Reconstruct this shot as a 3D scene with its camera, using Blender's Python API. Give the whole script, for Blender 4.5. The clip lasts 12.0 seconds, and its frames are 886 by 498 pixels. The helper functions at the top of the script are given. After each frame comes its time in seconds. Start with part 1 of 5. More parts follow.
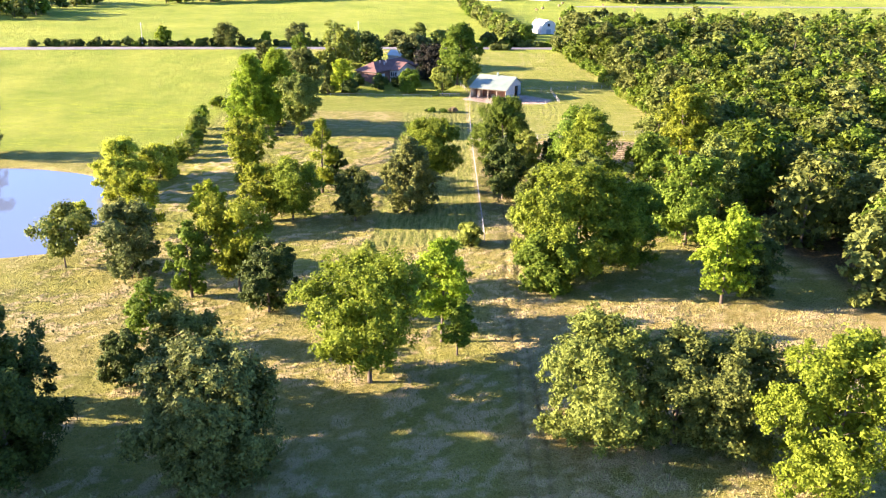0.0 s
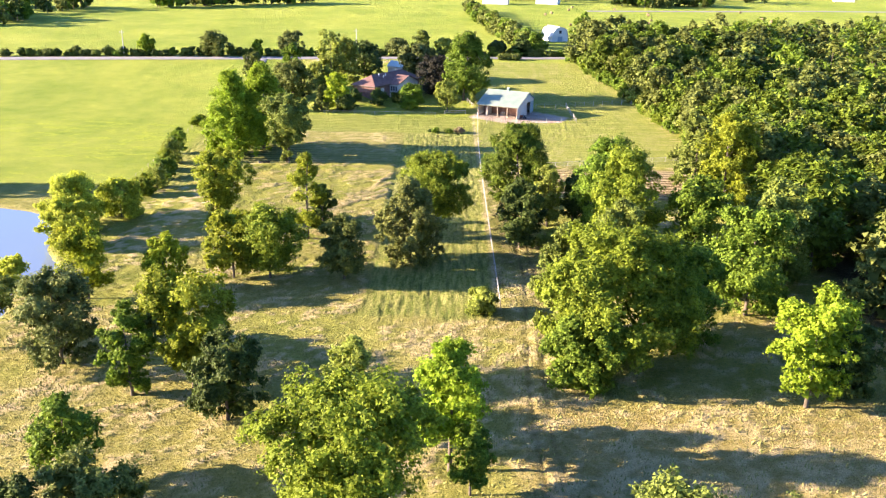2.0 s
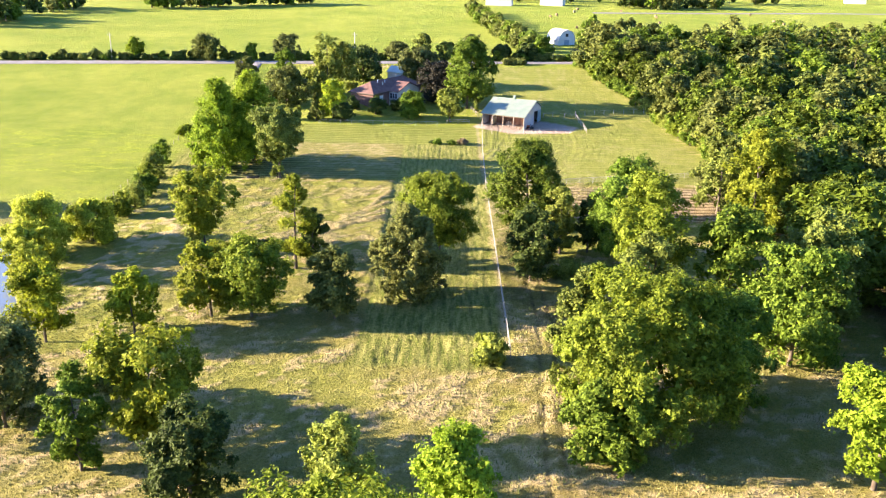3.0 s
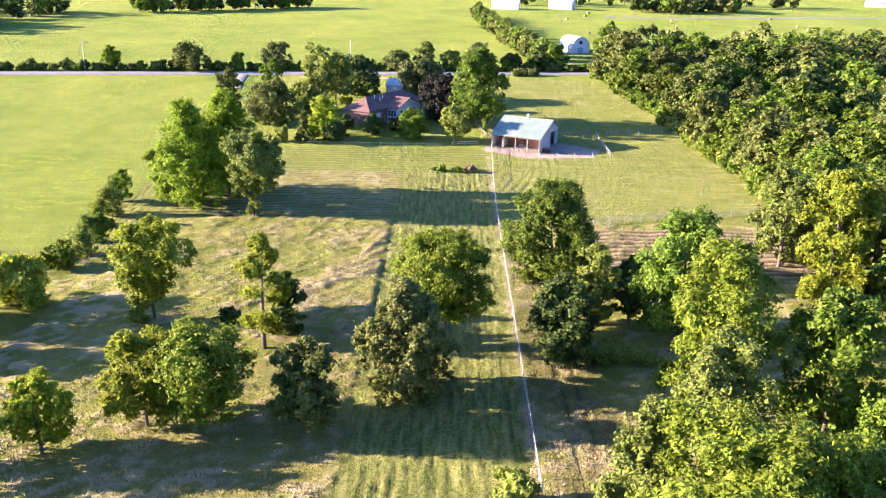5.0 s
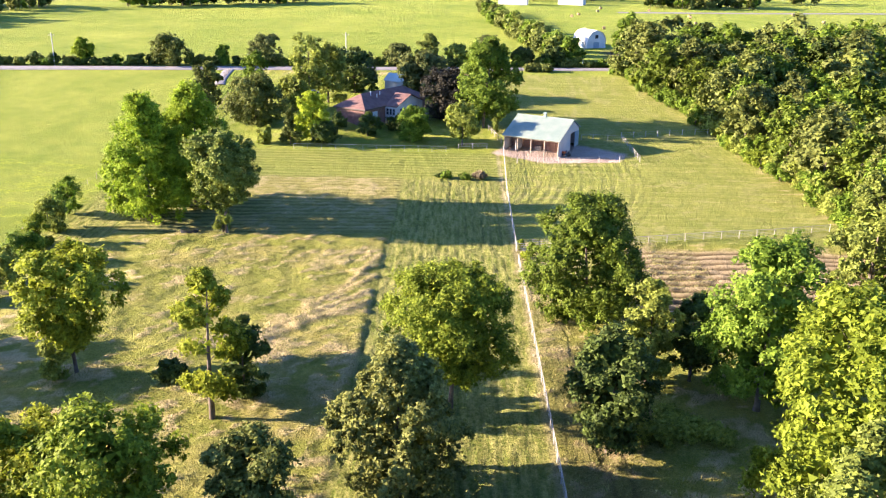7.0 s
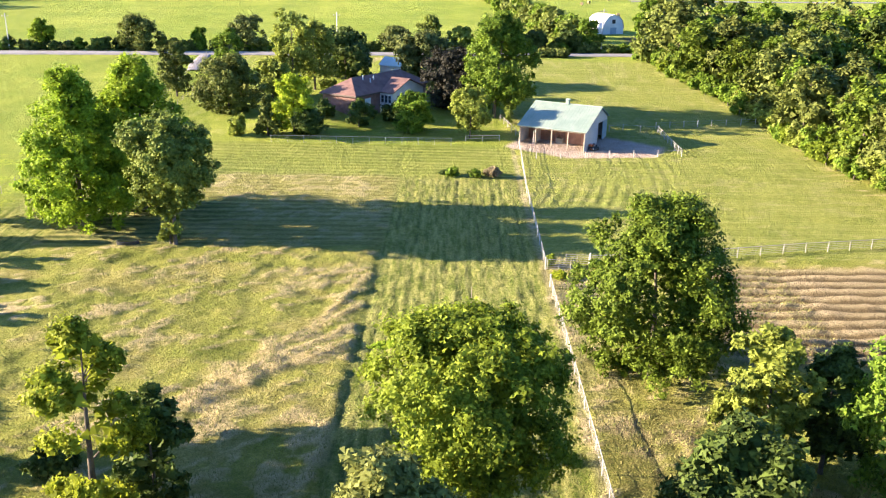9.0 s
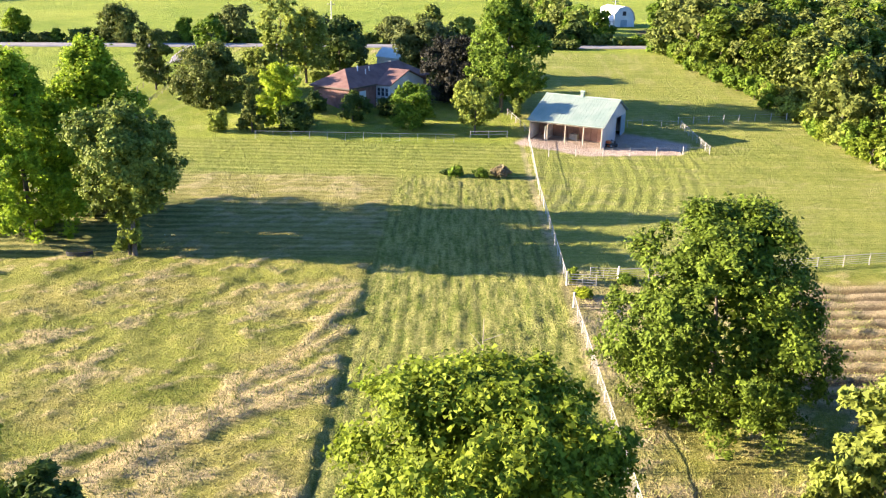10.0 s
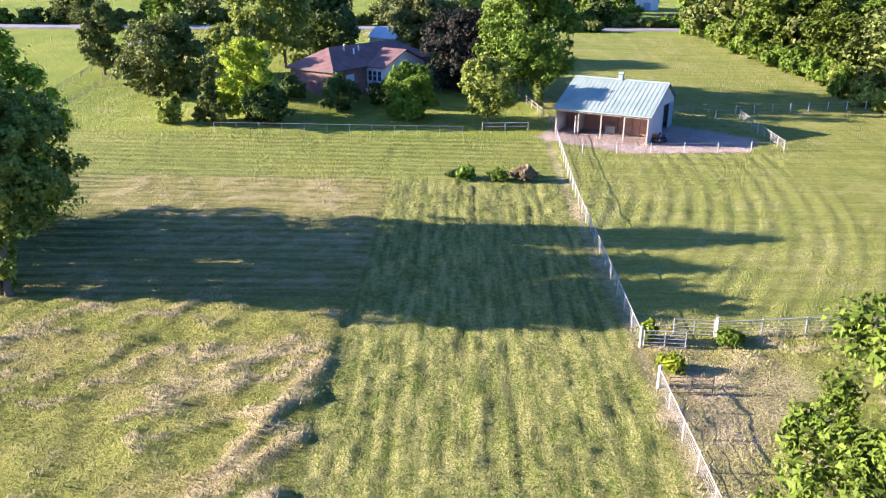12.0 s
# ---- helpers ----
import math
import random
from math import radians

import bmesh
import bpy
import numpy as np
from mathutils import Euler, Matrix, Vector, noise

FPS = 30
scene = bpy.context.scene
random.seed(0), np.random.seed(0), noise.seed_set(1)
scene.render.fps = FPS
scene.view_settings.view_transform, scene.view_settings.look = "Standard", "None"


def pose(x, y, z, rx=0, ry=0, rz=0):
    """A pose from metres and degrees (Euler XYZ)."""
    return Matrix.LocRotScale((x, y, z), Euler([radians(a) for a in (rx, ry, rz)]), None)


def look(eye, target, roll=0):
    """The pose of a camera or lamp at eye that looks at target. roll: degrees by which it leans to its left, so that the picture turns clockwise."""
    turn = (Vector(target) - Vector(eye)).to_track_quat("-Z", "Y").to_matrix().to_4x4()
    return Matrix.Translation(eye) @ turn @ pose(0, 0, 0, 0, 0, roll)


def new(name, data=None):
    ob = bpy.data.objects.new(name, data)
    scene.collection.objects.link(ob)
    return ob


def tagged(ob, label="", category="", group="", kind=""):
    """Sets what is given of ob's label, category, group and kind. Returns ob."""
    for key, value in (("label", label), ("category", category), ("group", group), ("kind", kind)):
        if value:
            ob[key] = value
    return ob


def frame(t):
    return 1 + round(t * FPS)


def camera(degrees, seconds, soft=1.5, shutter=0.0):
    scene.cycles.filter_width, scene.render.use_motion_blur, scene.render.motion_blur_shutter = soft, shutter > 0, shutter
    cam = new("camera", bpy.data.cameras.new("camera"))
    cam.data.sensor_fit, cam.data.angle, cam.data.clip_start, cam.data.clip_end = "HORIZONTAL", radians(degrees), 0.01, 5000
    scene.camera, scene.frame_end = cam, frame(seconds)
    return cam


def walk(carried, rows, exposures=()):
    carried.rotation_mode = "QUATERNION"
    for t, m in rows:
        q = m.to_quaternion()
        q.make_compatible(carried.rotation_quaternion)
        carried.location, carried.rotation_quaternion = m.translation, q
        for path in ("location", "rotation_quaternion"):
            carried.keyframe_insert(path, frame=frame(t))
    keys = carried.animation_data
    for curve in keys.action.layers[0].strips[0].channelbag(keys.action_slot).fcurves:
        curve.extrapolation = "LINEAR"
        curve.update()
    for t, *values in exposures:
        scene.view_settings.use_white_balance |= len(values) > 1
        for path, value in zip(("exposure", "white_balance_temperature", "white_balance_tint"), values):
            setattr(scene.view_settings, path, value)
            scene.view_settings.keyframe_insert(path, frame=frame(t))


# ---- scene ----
cam = camera(55.0, 12.0, soft=1.2)
# seconds, eye x, y, z in metres, yaw, pitch and lean in degrees
PATH = [
    (0.0, 0.10, 0.05, 47.73, -0.126, -19.341, 1.003),
    (0.5, -0.06, 6.90, 47.83, -0.062, -19.303, 0.963),
    (1.0, -0.21, 13.65, 47.95, -0.024, -19.296, 0.969),
    (1.5, -0.39, 20.83, 48.08, 0.021, -19.274, 0.986),
    (2.0, -0.52, 28.09, 48.25, 0.097, -19.291, 1.011),
    (2.5, -0.66, 35.59, 48.18, 0.148, -19.266, 1.079),
    (3.0, -0.84, 43.34, 48.25, 0.186, -19.301, 1.130),
    (5.0, -1.59, 72.89, 47.84, 0.382, -19.201, 1.126),
    (5.5, -1.84, 79.49, 47.68, 0.425, -19.172, 1.153),
    (6.0, -1.90, 86.00, 46.52, 0.518, -19.148, 1.185),
    (6.5, -1.96, 92.82, 44.40, 0.587, -19.109, 1.185),
    (7.0, -2.13, 99.25, 42.39, 0.635, -19.107, 1.168),
    (9.0, -3.43, 127.44, 34.84, 0.609, -19.136, 1.145),
    (9.5, -3.58, 134.89, 32.96, 0.637, -19.149, 1.164),
    (10.0, -3.77, 142.07, 31.03, 0.690, -19.104, 1.106),
    (10.5, -3.98, 149.38, 29.18, 0.709, -19.126, 1.061),
    (11.0, -4.22, 156.57, 27.36, 0.751, -19.155, 1.046),
    (11.5, -4.43, 163.52, 25.79, 0.797, -19.143, 1.037),
    (12.0, -4.75, 170.03, 24.42, 0.784, -19.178, 1.011),
]


def aim(x, y, z, yaw, pitch, lean):
    a, b = radians(yaw), radians(pitch)
    way = Vector((-math.sin(a) * math.cos(b), math.cos(a) * math.cos(b), math.sin(b)))
    eye = Vector((x, y, z))
    return look(eye, eye + way, lean)


EXPOSURES = [(0.0, 2.85, 6100, 28), (3.0, 2.74, 6050, 22), (5.0, 2.68, 5600, 32), (6.0, 2.7, 5850, 28), (7.0, 2.7, 5900, 27), (9.5, 2.66, 6000, 17), (11.0, 2.52, 5550, 26), (12.0, 2.45, 5250, 30)]
walk(cam, [(row[0], aim(*row[1:])) for row in PATH], EXPOSURES)

# ---- light ----
SUN_ELEVATION, SUN_WAY = radians(16.0), Vector((1.0, 0.0, 0.0)).normalized()
world = bpy.data.worlds.new("sky")
scene.world = world
world.use_nodes = True
sky = world.node_tree.nodes.new("ShaderNodeTexSky")
sky.sky_type, sky.sun_disc = "NISHITA", False
sky.ozone_density = 6.0
sky.sun_elevation, sky.sun_rotation = SUN_ELEVATION, math.atan2(-SUN_WAY.x, -SUN_WAY.y) % (2 * math.pi)
backing = world.node_tree.nodes["Background"]
backing.inputs["Strength"].default_value = 0.075
world.node_tree.links.new(sky.outputs["Color"], backing.inputs["Color"])
sun_lamp = bpy.data.lights.new("sun", "SUN")
sun_lamp.energy, sun_lamp.angle, sun_lamp.color = 5.0, radians(0.55), (1.0, 0.80, 0.52)
sun = new("sun", sun_lamp)
ray_way = SUN_WAY * math.cos(SUN_ELEVATION) - Vector((0, 0, math.sin(SUN_ELEVATION)))
sun.matrix_world = look((-200, 0, 150), Vector((-200, 0, 150)) + ray_way)


# ---- materials ----
class Nodes:
    """A short hand for one node material."""

    def __init__(self, name, rough=0.8, metal=0.0, gloss=0.3):
        self.mat = bpy.data.materials.new(name)
        self.mat.use_nodes = True
        self.tree = self.mat.node_tree
        self.shader = self.tree.nodes["Principled BSDF"]
        self.shader.inputs["Roughness"].default_value = rough
        self.shader.inputs["Metallic"].default_value = metal
        self.shader.inputs["Specular IOR Level"].default_value = gloss
        self.place = self.node("ShaderNodeNewGeometry").outputs["Position"]

    def node(self, kind, **values):
        made = self.tree.nodes.new(kind)
        for key, value in values.items():
            made.inputs[key.replace("_", " ")].default_value = value
        return made

    def link(self, a, b):
        self.tree.links.new(a, b)

    def noise(self, scale, detail=4.0, rough=0.55, distort=0.0, stretch=None):
        n = self.node("ShaderNodeTexNoise", Scale=scale, Detail=detail, Roughness=rough, Distortion=distort)
        source = self.place
        if stretch:
            m = self.node("ShaderNodeMapping", Scale=stretch)
            self.link(source, m.inputs["Vector"])
            source = m.outputs["Vector"]
        self.link(source, n.inputs["Vector"])
        return n.outputs["Fac"]

    def range(self, value, low, high, to_low=0.0, to_high=1.0):
        n = self.node("ShaderNodeMapRange", From_Min=low, From_Max=high, To_Min=to_low, To_Max=to_high)
        self.link(value, n.inputs["Value"])
        return n.outputs["Result"]

    def math(self, what, a, b):
        n = self.node("ShaderNodeMath")
        n.operation = what
        for slot, value in ((0, a), (1, b)):
            if isinstance(value, (int, float)):
                n.inputs[slot].default_value = value
            else:
                self.link(value, n.inputs[slot])
        return n.outputs[0]

    def mix(self, fac, a, b, blend="MIX"):
        n = self.tree.nodes.new("ShaderNodeMix")
        n.data_type, n.blend_type = "RGBA", blend
        for slot, value in ((0, fac), (6, a), (7, b)):
            if isinstance(value, (int, float)):
                n.inputs[slot].default_value = value
            elif isinstance(value, tuple):
                n.inputs[slot].default_value = (*value, 1)
            else:
                self.link(value, n.inputs[slot])
        return n.outputs[2]

    def attribute(self, name):
        n = self.tree.nodes.new("ShaderNodeAttribute")
        n.attribute_name = name
        return n.outputs["Fac"]

    def colour(self, value):
        if isinstance(value, tuple):
            self.shader.inputs["Base Color"].default_value = (*value, 1)
        else:
            self.link(value, self.shader.inputs["Base Color"])

    def bump(self, height, strength, distance):
        n = self.node("ShaderNodeBump", Strength=strength, Distance=distance)
        self.link(height, n.inputs["Height"])
        self.link(n.outputs["Normal"], self.shader.inputs["Normal"])


def worn(name, a, b, scale=3.0, fine=40.0, rough=0.8, metal=0.0, gloss=0.3, bump=0.15, depth=0.01):
    """A surface that varies between two colours at two scales."""
    n = Nodes(name, rough, metal, gloss)
    big, small = n.noise(scale), n.noise(fine)
    n.colour(n.mix(n.range(n.math("ADD", big, n.math("MULTIPLY", small, 0.6)), 0.55, 1.05), a, b))
    n.bump(small, bump, depth)
    return n.mat


def leafage(name, dark, light, glow=0.35):
    """Leaves: from leaf to leaf and tree to tree the colour varies; light passes through."""
    n = Nodes(name, 0.65, 0.0, 0.12)
    island = n.tree.nodes.new("ShaderNodeNewGeometry").outputs["Random Per Island"]
    whole = n.tree.nodes.new("ShaderNodeObjectInfo").outputs["Random"]
    patch = n.noise(0.35, 2.0)
    fac = n.math("ADD", n.math("MULTIPLY", island, 0.5), n.math("MULTIPLY", patch, 0.75))
    colour = n.mix(n.range(fac, 0.25, 0.95), dark, light)
    hue = n.node("ShaderNodeHueSaturation")
    n.link(colour, hue.inputs["Color"])
    n.link(n.range(whole, 0, 1, 0.498, 0.504), hue.inputs["Hue"])
    n.link(n.range(whole, 0, 1, 0.9, 1.1), hue.inputs["Value"])
    n.colour(hue.outputs["Color"])
    thin = n.node("ShaderNodeBsdfTranslucent")
    n.link(hue.outputs["Color"], thin.inputs["Color"])
    mixed = n.node("ShaderNodeMixShader", Fac=glow)
    n.link(n.shader.outputs["BSDF"], mixed.inputs[1])
    n.link(thin.outputs["BSDF"], mixed.inputs[2])
    n.link(mixed.outputs["Shader"], n.tree.nodes["Material Output"].inputs["Surface"])
    return n.mat


def ground_material():
    n = Nodes("grassland", 0.95, 0.0, 0.1)
    wide, mid, fine, tuft = n.noise(0.035, 4.0), n.noise(0.22, 5.0), n.noise(2.2, 6.0, 0.7), n.noise(0.9, 5.0, 0.6, 0.6)
    grain = n.noise(9.0, 4.0, 0.7)
    rows_y = n.noise(1.0, 3.0, 0.6, 0.0, (1.7, 0.22, 1.0))
    rows_x = n.noise(1.0, 3.0, 0.6, 0.0, (0.09, 1.5, 1.0))
    streak = n.node("ShaderNodeMapping", Rotation=(0, 0, radians(-38)), Scale=(0.6, 1.1, 1.0))
    n.link(n.place, streak.inputs["Vector"])
    swaths = n.node("ShaderNodeTexNoise", Scale=0.8, Detail=5.0, Roughness=0.65, Distortion=0.5)
    n.link(streak.outputs["Vector"], swaths.inputs["Vector"])
    swaths = swaths.outputs["Fac"]
    drift = n.noise(0.16, 3.0)

    def lines(axis, pitch, sway):
        """Dark joints between mower passes, broken up along their length."""
        wave = n.math("SINE", n.math("ADD", n.math("MULTIPLY", axis, 2 * math.pi / pitch), n.math("MULTIPLY", drift, sway)), 0.0)
        return n.math("MULTIPLY", n.range(wave, 0.15, 0.9), n.range(n.math("ADD", n.math("MULTIPLY", tuft, 0.6), n.math("MULTIPLY", mid, 0.6)), 0.36, 0.6))

    rake_lines = lines(n.attribute("across"), 1.9, 4.0)
    # the unmown grass: green below, straw above
    tips = n.attribute("tips")
    green = n.mix(n.range(n.math("ADD", n.math("MULTIPLY", mid, 0.7), n.math("MULTIPLY", fine, 0.6)), 0.5, 0.85), (0.19, 0.225, 0.030), (0.43, 0.42, 0.095))
    wild = n.mix(n.range(n.math("ADD", n.math("MULTIPLY", tips, 0.6), n.math("ADD", n.math("MULTIPLY", fine, 0.55), n.math("MULTIPLY", swaths, 0.45))), 0.72, 1.14), green, (0.60, 0.485, 0.25))
    dry = n.mix(n.range(n.math("ADD", n.math("MULTIPLY", tips, 0.5), n.math("ADD", n.math("MULTIPLY", fine, 0.8), n.math("MULTIPLY", swaths, 0.8))), 0.70, 1.25), (0.315, 0.26, 0.078), (0.63, 0.505, 0.26))
    mown = n.mix(n.range(n.math("ADD", n.math("MULTIPLY", rows_y, 0.8), n.math("MULTIPLY", fine, 0.8)), 0.66, 0.96), (0.17, 0.215, 0.032), (0.47, 0.45, 0.135))
    mown = n.mix(n.math("MULTIPLY", n.attribute("groove"), 0.72), mown, (0.05, 0.08, 0.021))
    hay = n.mix(n.range(n.math("ADD", rows_x, n.math("MULTIPLY", fine, 0.6)), 0.64, 0.96), (0.185, 0.205, 0.042), (0.46, 0.43, 0.155))
    hay = n.mix(n.math("MULTIPLY", rake_lines, n.attribute("raked")), hay, (0.055, 0.08, 0.022))
    lush = n.mix(n.range(n.math("ADD", n.math("MULTIPLY", wide, 0.8), n.math("ADD", n.math("MULTIPLY", mid, 0.45), n.math("MULTIPLY", fine, 0.4))), 0.6, 1.05), (0.185, 0.27, 0.026), (0.37, 0.41, 0.066))
    weeds = n.noise(1.0, 4.0, 0.6, 0.3, (0.16, 0.42, 1.0))
    lush = n.mix(n.math("MULTIPLY", n.attribute("weedy"), n.range(weeds, 0.49, 0.6)), lush, n.mix(n.range(fine, 0.35, 0.6), (0.11, 0.20, 0.02), (0.46, 0.52, 0.05)))
    dirt = n.mix(n.range(n.math("ADD", mid, fine), 0.75, 1.25), (0.42, 0.315, 0.26), (0.66, 0.535, 0.46))
    # dark leaf litter, also laid on the ruts and lane as painted shade
    litter_shade = n.mix(n.range(fine, 0.35, 0.65), (0.05, 0.05, 0.022), (0.14, 0.11, 0.05))
    ploughed = n.mix(n.range(n.math("ADD", n.attribute("furrow"), n.math("MULTIPLY", fine, 0.7)), 0.55, 1.15), (0.14, 0.10, 0.055), (0.46, 0.37, 0.22))
    colour = wild
    for name, layer in (("dry", dry), ("mown", mown), ("hay", hay), ("lush", lush), ("litter_shade", litter_shade), ("dirt", dirt), ("rows", ploughed)):
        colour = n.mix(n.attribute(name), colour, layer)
    colour = n.mix(n.range(grain, 0.4, 0.6, 0.0, 0.6), colour, n.mix(1.0, colour, (0.4, 0.42, 0.4), "MULTIPLY"))
    n.colour(colour)
    rough = n.noise(4.5, 5.0, 0.65, 0.4)
    height = n.math("ADD", n.math("MULTIPLY", n.range(fine, 0.3, 0.7), 0.55), n.math("ADD", n.math("MULTIPLY", n.range(rough, 0.3, 0.7), 0.4), n.math("MULTIPLY", n.range(grain, 0.3, 0.7), 0.2)))
    n.bump(height, 1.0, 0.55)
    return n.mat


LEAVES = {
    "deep": leafage("deep_green_leaves", (0.033, 0.053, 0.005), (0.150, 0.204, 0.017), 0.25),
    "dark": leafage("dark_leaves", (0.026, 0.043, 0.010), (0.105, 0.150, 0.027), 0.22),
    "straw": leafage("dead_stalks", (0.148, 0.115, 0.061), (0.311, 0.245, 0.135), 0.12),
    "sage": leafage("sage_leaves", (0.075, 0.090, 0.026), (0.285, 0.310, 0.072), 0.34),
    "plum": leafage("purple_leaves", (0.015, 0.017, 0.011), (0.044, 0.041, 0.028), 0.15),
    "chartreuse": leafage("chartreuse_leaves", (0.19, 0.255, 0.014), (0.52, 0.62, 0.045), 0.5),
    "oak": leafage("oak_leaves", (0.047, 0.063, 0.011), (0.188, 0.217, 0.045), 0.22),
    "grey": leafage("greyish_leaves", (0.051, 0.064, 0.016), (0.190, 0.221, 0.057), 0.25),
    "olive": leafage("olive_leaves", (0.061, 0.083, 0.012), (0.227, 0.274, 0.047), 0.22),
    "mid": leafage("green_leaves", (0.044, 0.082, 0.007), (0.210, 0.305, 0.028), 0.34),
    "green": leafage("fresh_leaves", (0.064, 0.095, 0.007), (0.262, 0.329, 0.025), 0.38),
    "bright": leafage("bright_leaves", (0.090, 0.142, 0.008), (0.357, 0.477, 0.030), 0.45),
    "lime": leafage("lime_leaves", (0.090, 0.116, 0.007), (0.366, 0.416, 0.032), 0.45),
    "light": leafage("pale_leaves", (0.093, 0.118, 0.018), (0.360, 0.417, 0.069), 0.38),
    "yellow": leafage("yellowing_leaves", (0.096, 0.121, 0.006), (0.386, 0.451, 0.025), 0.45),
    "willow": leafage("willow_leaves", (0.146, 0.176, 0.012), (0.520, 0.567, 0.058), 0.45),
}
BARK = worn("bark", (0.055, 0.043, 0.032), (0.17, 0.14, 0.105), 1.5, 14.0, 0.95, bump=0.5, depth=0.04)
WHITE_PAINT = worn("white_fence_paint", (0.28, 0.265, 0.24), (0.43, 0.41, 0.38), 0.8, 9.0, 0.5)
GALVANISED = worn("galvanised_pipe", (0.33, 0.34, 0.34), (0.52, 0.53, 0.53), 1.0, 12.0, 0.45, 0.6)
DARK_PIPE = worn("rusty_pipe", (0.10, 0.075, 0.055), (0.22, 0.16, 0.11), 1.0, 12.0, 0.7, 0.3)
WEATHERED_WOOD = worn("weathered_wood", (0.20, 0.165, 0.125), (0.40, 0.35, 0.28), 1.2, 14.0, 0.85)
BARN_ROOF = worn("pale_painted_roof_metal", (0.17, 0.235, 0.195), (0.255, 0.30, 0.25), 0.5, 6.0, 0.7, 0.0, 0.25, 0.08)
BARN_WALL = worn("cream_painted_wall_metal", (0.46, 0.43, 0.41), (0.58, 0.55, 0.52), 0.5, 8.0, 0.5, 0.0, 0.4, 0.08)
BARN_BOARD = worn("reddish_stall_boards", (0.22, 0.11, 0.075), (0.36, 0.20, 0.14), 0.9, 12.0, 0.85)
BARN_DOOR = worn("blue_grey_door_metal", (0.20, 0.27, 0.32), (0.30, 0.36, 0.40), 0.9, 9.0, 0.5)
SHINGLE = worn("brown_roof_shingle", (0.105, 0.058, 0.050), (0.20, 0.115, 0.098), 0.6, 5.0, 0.9, bump=0.4, depth=0.03)
BRICK = worn("red_brick", (0.13, 0.07, 0.058), (0.23, 0.14, 0.12), 1.2, 9.0, 0.9, bump=0.3)
SIDING = worn("white_siding", (0.50, 0.50, 0.49), (0.64, 0.64, 0.62), 0.5, 6.0, 0.6)
GUTTER = worn("dark_fascia", (0.06, 0.045, 0.04), (0.11, 0.085, 0.07), 0.9, 8.0, 0.6)
GLASS = worn("window_glass", (0.02, 0.026, 0.032), (0.035, 0.042, 0.05), 0.9, 3.0, 0.06, 0.0, 0.6, 0.02)
CURTAIN = worn("pale_blue_blind", (0.42, 0.50, 0.56), (0.55, 0.62, 0.66), 0.9, 8.0, 0.8)
SHED_ROOF = worn("pale_green_shed_roof", (0.42, 0.52, 0.50), (0.56, 0.65, 0.62), 0.6, 6.0, 0.45)
GRAVEL = worn("road_gravel", (0.17, 0.16, 0.16), (0.27, 0.255, 0.25), 0.5, 5.0, 0.95)
CONCRETE = worn("pale_concrete", (0.42, 0.40, 0.36), (0.56, 0.54, 0.50), 0.5, 6.0, 0.9)
STRAW = worn("baled_hay", (0.17, 0.125, 0.06), (0.31, 0.24, 0.125), 1.5, 9.0, 0.95)
PLASTIC = worn("black_trough_plastic", (0.02, 0.022, 0.024), (0.05, 0.052, 0.055), 2.0, 9.0, 0.5)
GRASS_MAT = ground_material()


def water_material():
    n = Nodes("pond_water", 0.03, 0.0, 0.5)
    # base colour lifted and blued to stand in for more sky reflection
    n.colour((0.13, 0.17, 0.24))
    n.shader.inputs["IOR"].default_value = 1.33
    n.bump(n.noise(1.6, 3.0), 0.05, 0.03)
    return n.mat


WATER = water_material()
MURK = worn("murky_tank_water", (0.012, 0.016, 0.014), (0.02, 0.026, 0.02), 1.0, 4.0, 0.25, 0.0, 0.2, 0.02)


def blades_material(name, low, high):
    n = Nodes(name, 0.8, 0.0, 0.15)
    island = n.tree.nodes.new("ShaderNodeNewGeometry").outputs["Random Per Island"]
    patch = n.noise(0.16, 4.0)
    fac = n.math("ADD", n.math("MULTIPLY", island, 0.6), n.math("MULTIPLY", patch, 0.9))
    n.colour(n.mix(n.range(fac, 0.4, 1.0), low, high))
    return n.mat


BLADES = blades_material("grass_blades", (0.11, 0.14, 0.022), (0.31, 0.285, 0.10))
SHORT_BLADES = blades_material("mown_blades", (0.075, 0.11, 0.02), (0.27, 0.26, 0.095))


# ---- building helpers ----
def mesh_of(name, verts, faces, material, smooth=False):
    me = bpy.data.meshes.new(name)
    me.from_pydata([tuple(v) for v in verts], [], [tuple(f) for f in faces])
    me.materials.append(material)
    if smooth:
        me.shade_smooth()
    return me


def part(name, bm, material, parent=None, label=""):
    """Links a bmesh, or a mesh, as one object under a thing or a part."""
    if isinstance(bm, bpy.types.Mesh):
        me = bm
    else:
        me = bpy.data.meshes.new(name)
        bm.to_mesh(me)
        bm.free()
        me.materials.append(material)
    ob = new(name, me)
    if parent is not None:
        ob.parent = parent
    return tagged(ob, label)


def thing(name, m, label, category, group="", kind=""):
    ob = new(name)
    ob.empty_display_size = 0.3
    ob.matrix_world = m
    return tagged(ob, label, category, group, kind)


def box(bm, lo, hi, bevel=0.0):
    c = [(a + b) / 2 for a, b in zip(lo, hi)]
    d = [b - a for a, b in zip(lo, hi)]
    made = bmesh.ops.create_cube(bm, size=1.0, matrix=Matrix.LocRotScale(c, None, d))
    if bevel:
        edges = list({e for v in made["verts"] for e in v.link_edges})
        bmesh.ops.bevel(bm, geom=edges, offset=bevel, segments=1, affect="EDGES")
    return bm


def boxed(lo, hi, bevel=0.0):
    return box(bmesh.new(), lo, hi, bevel)


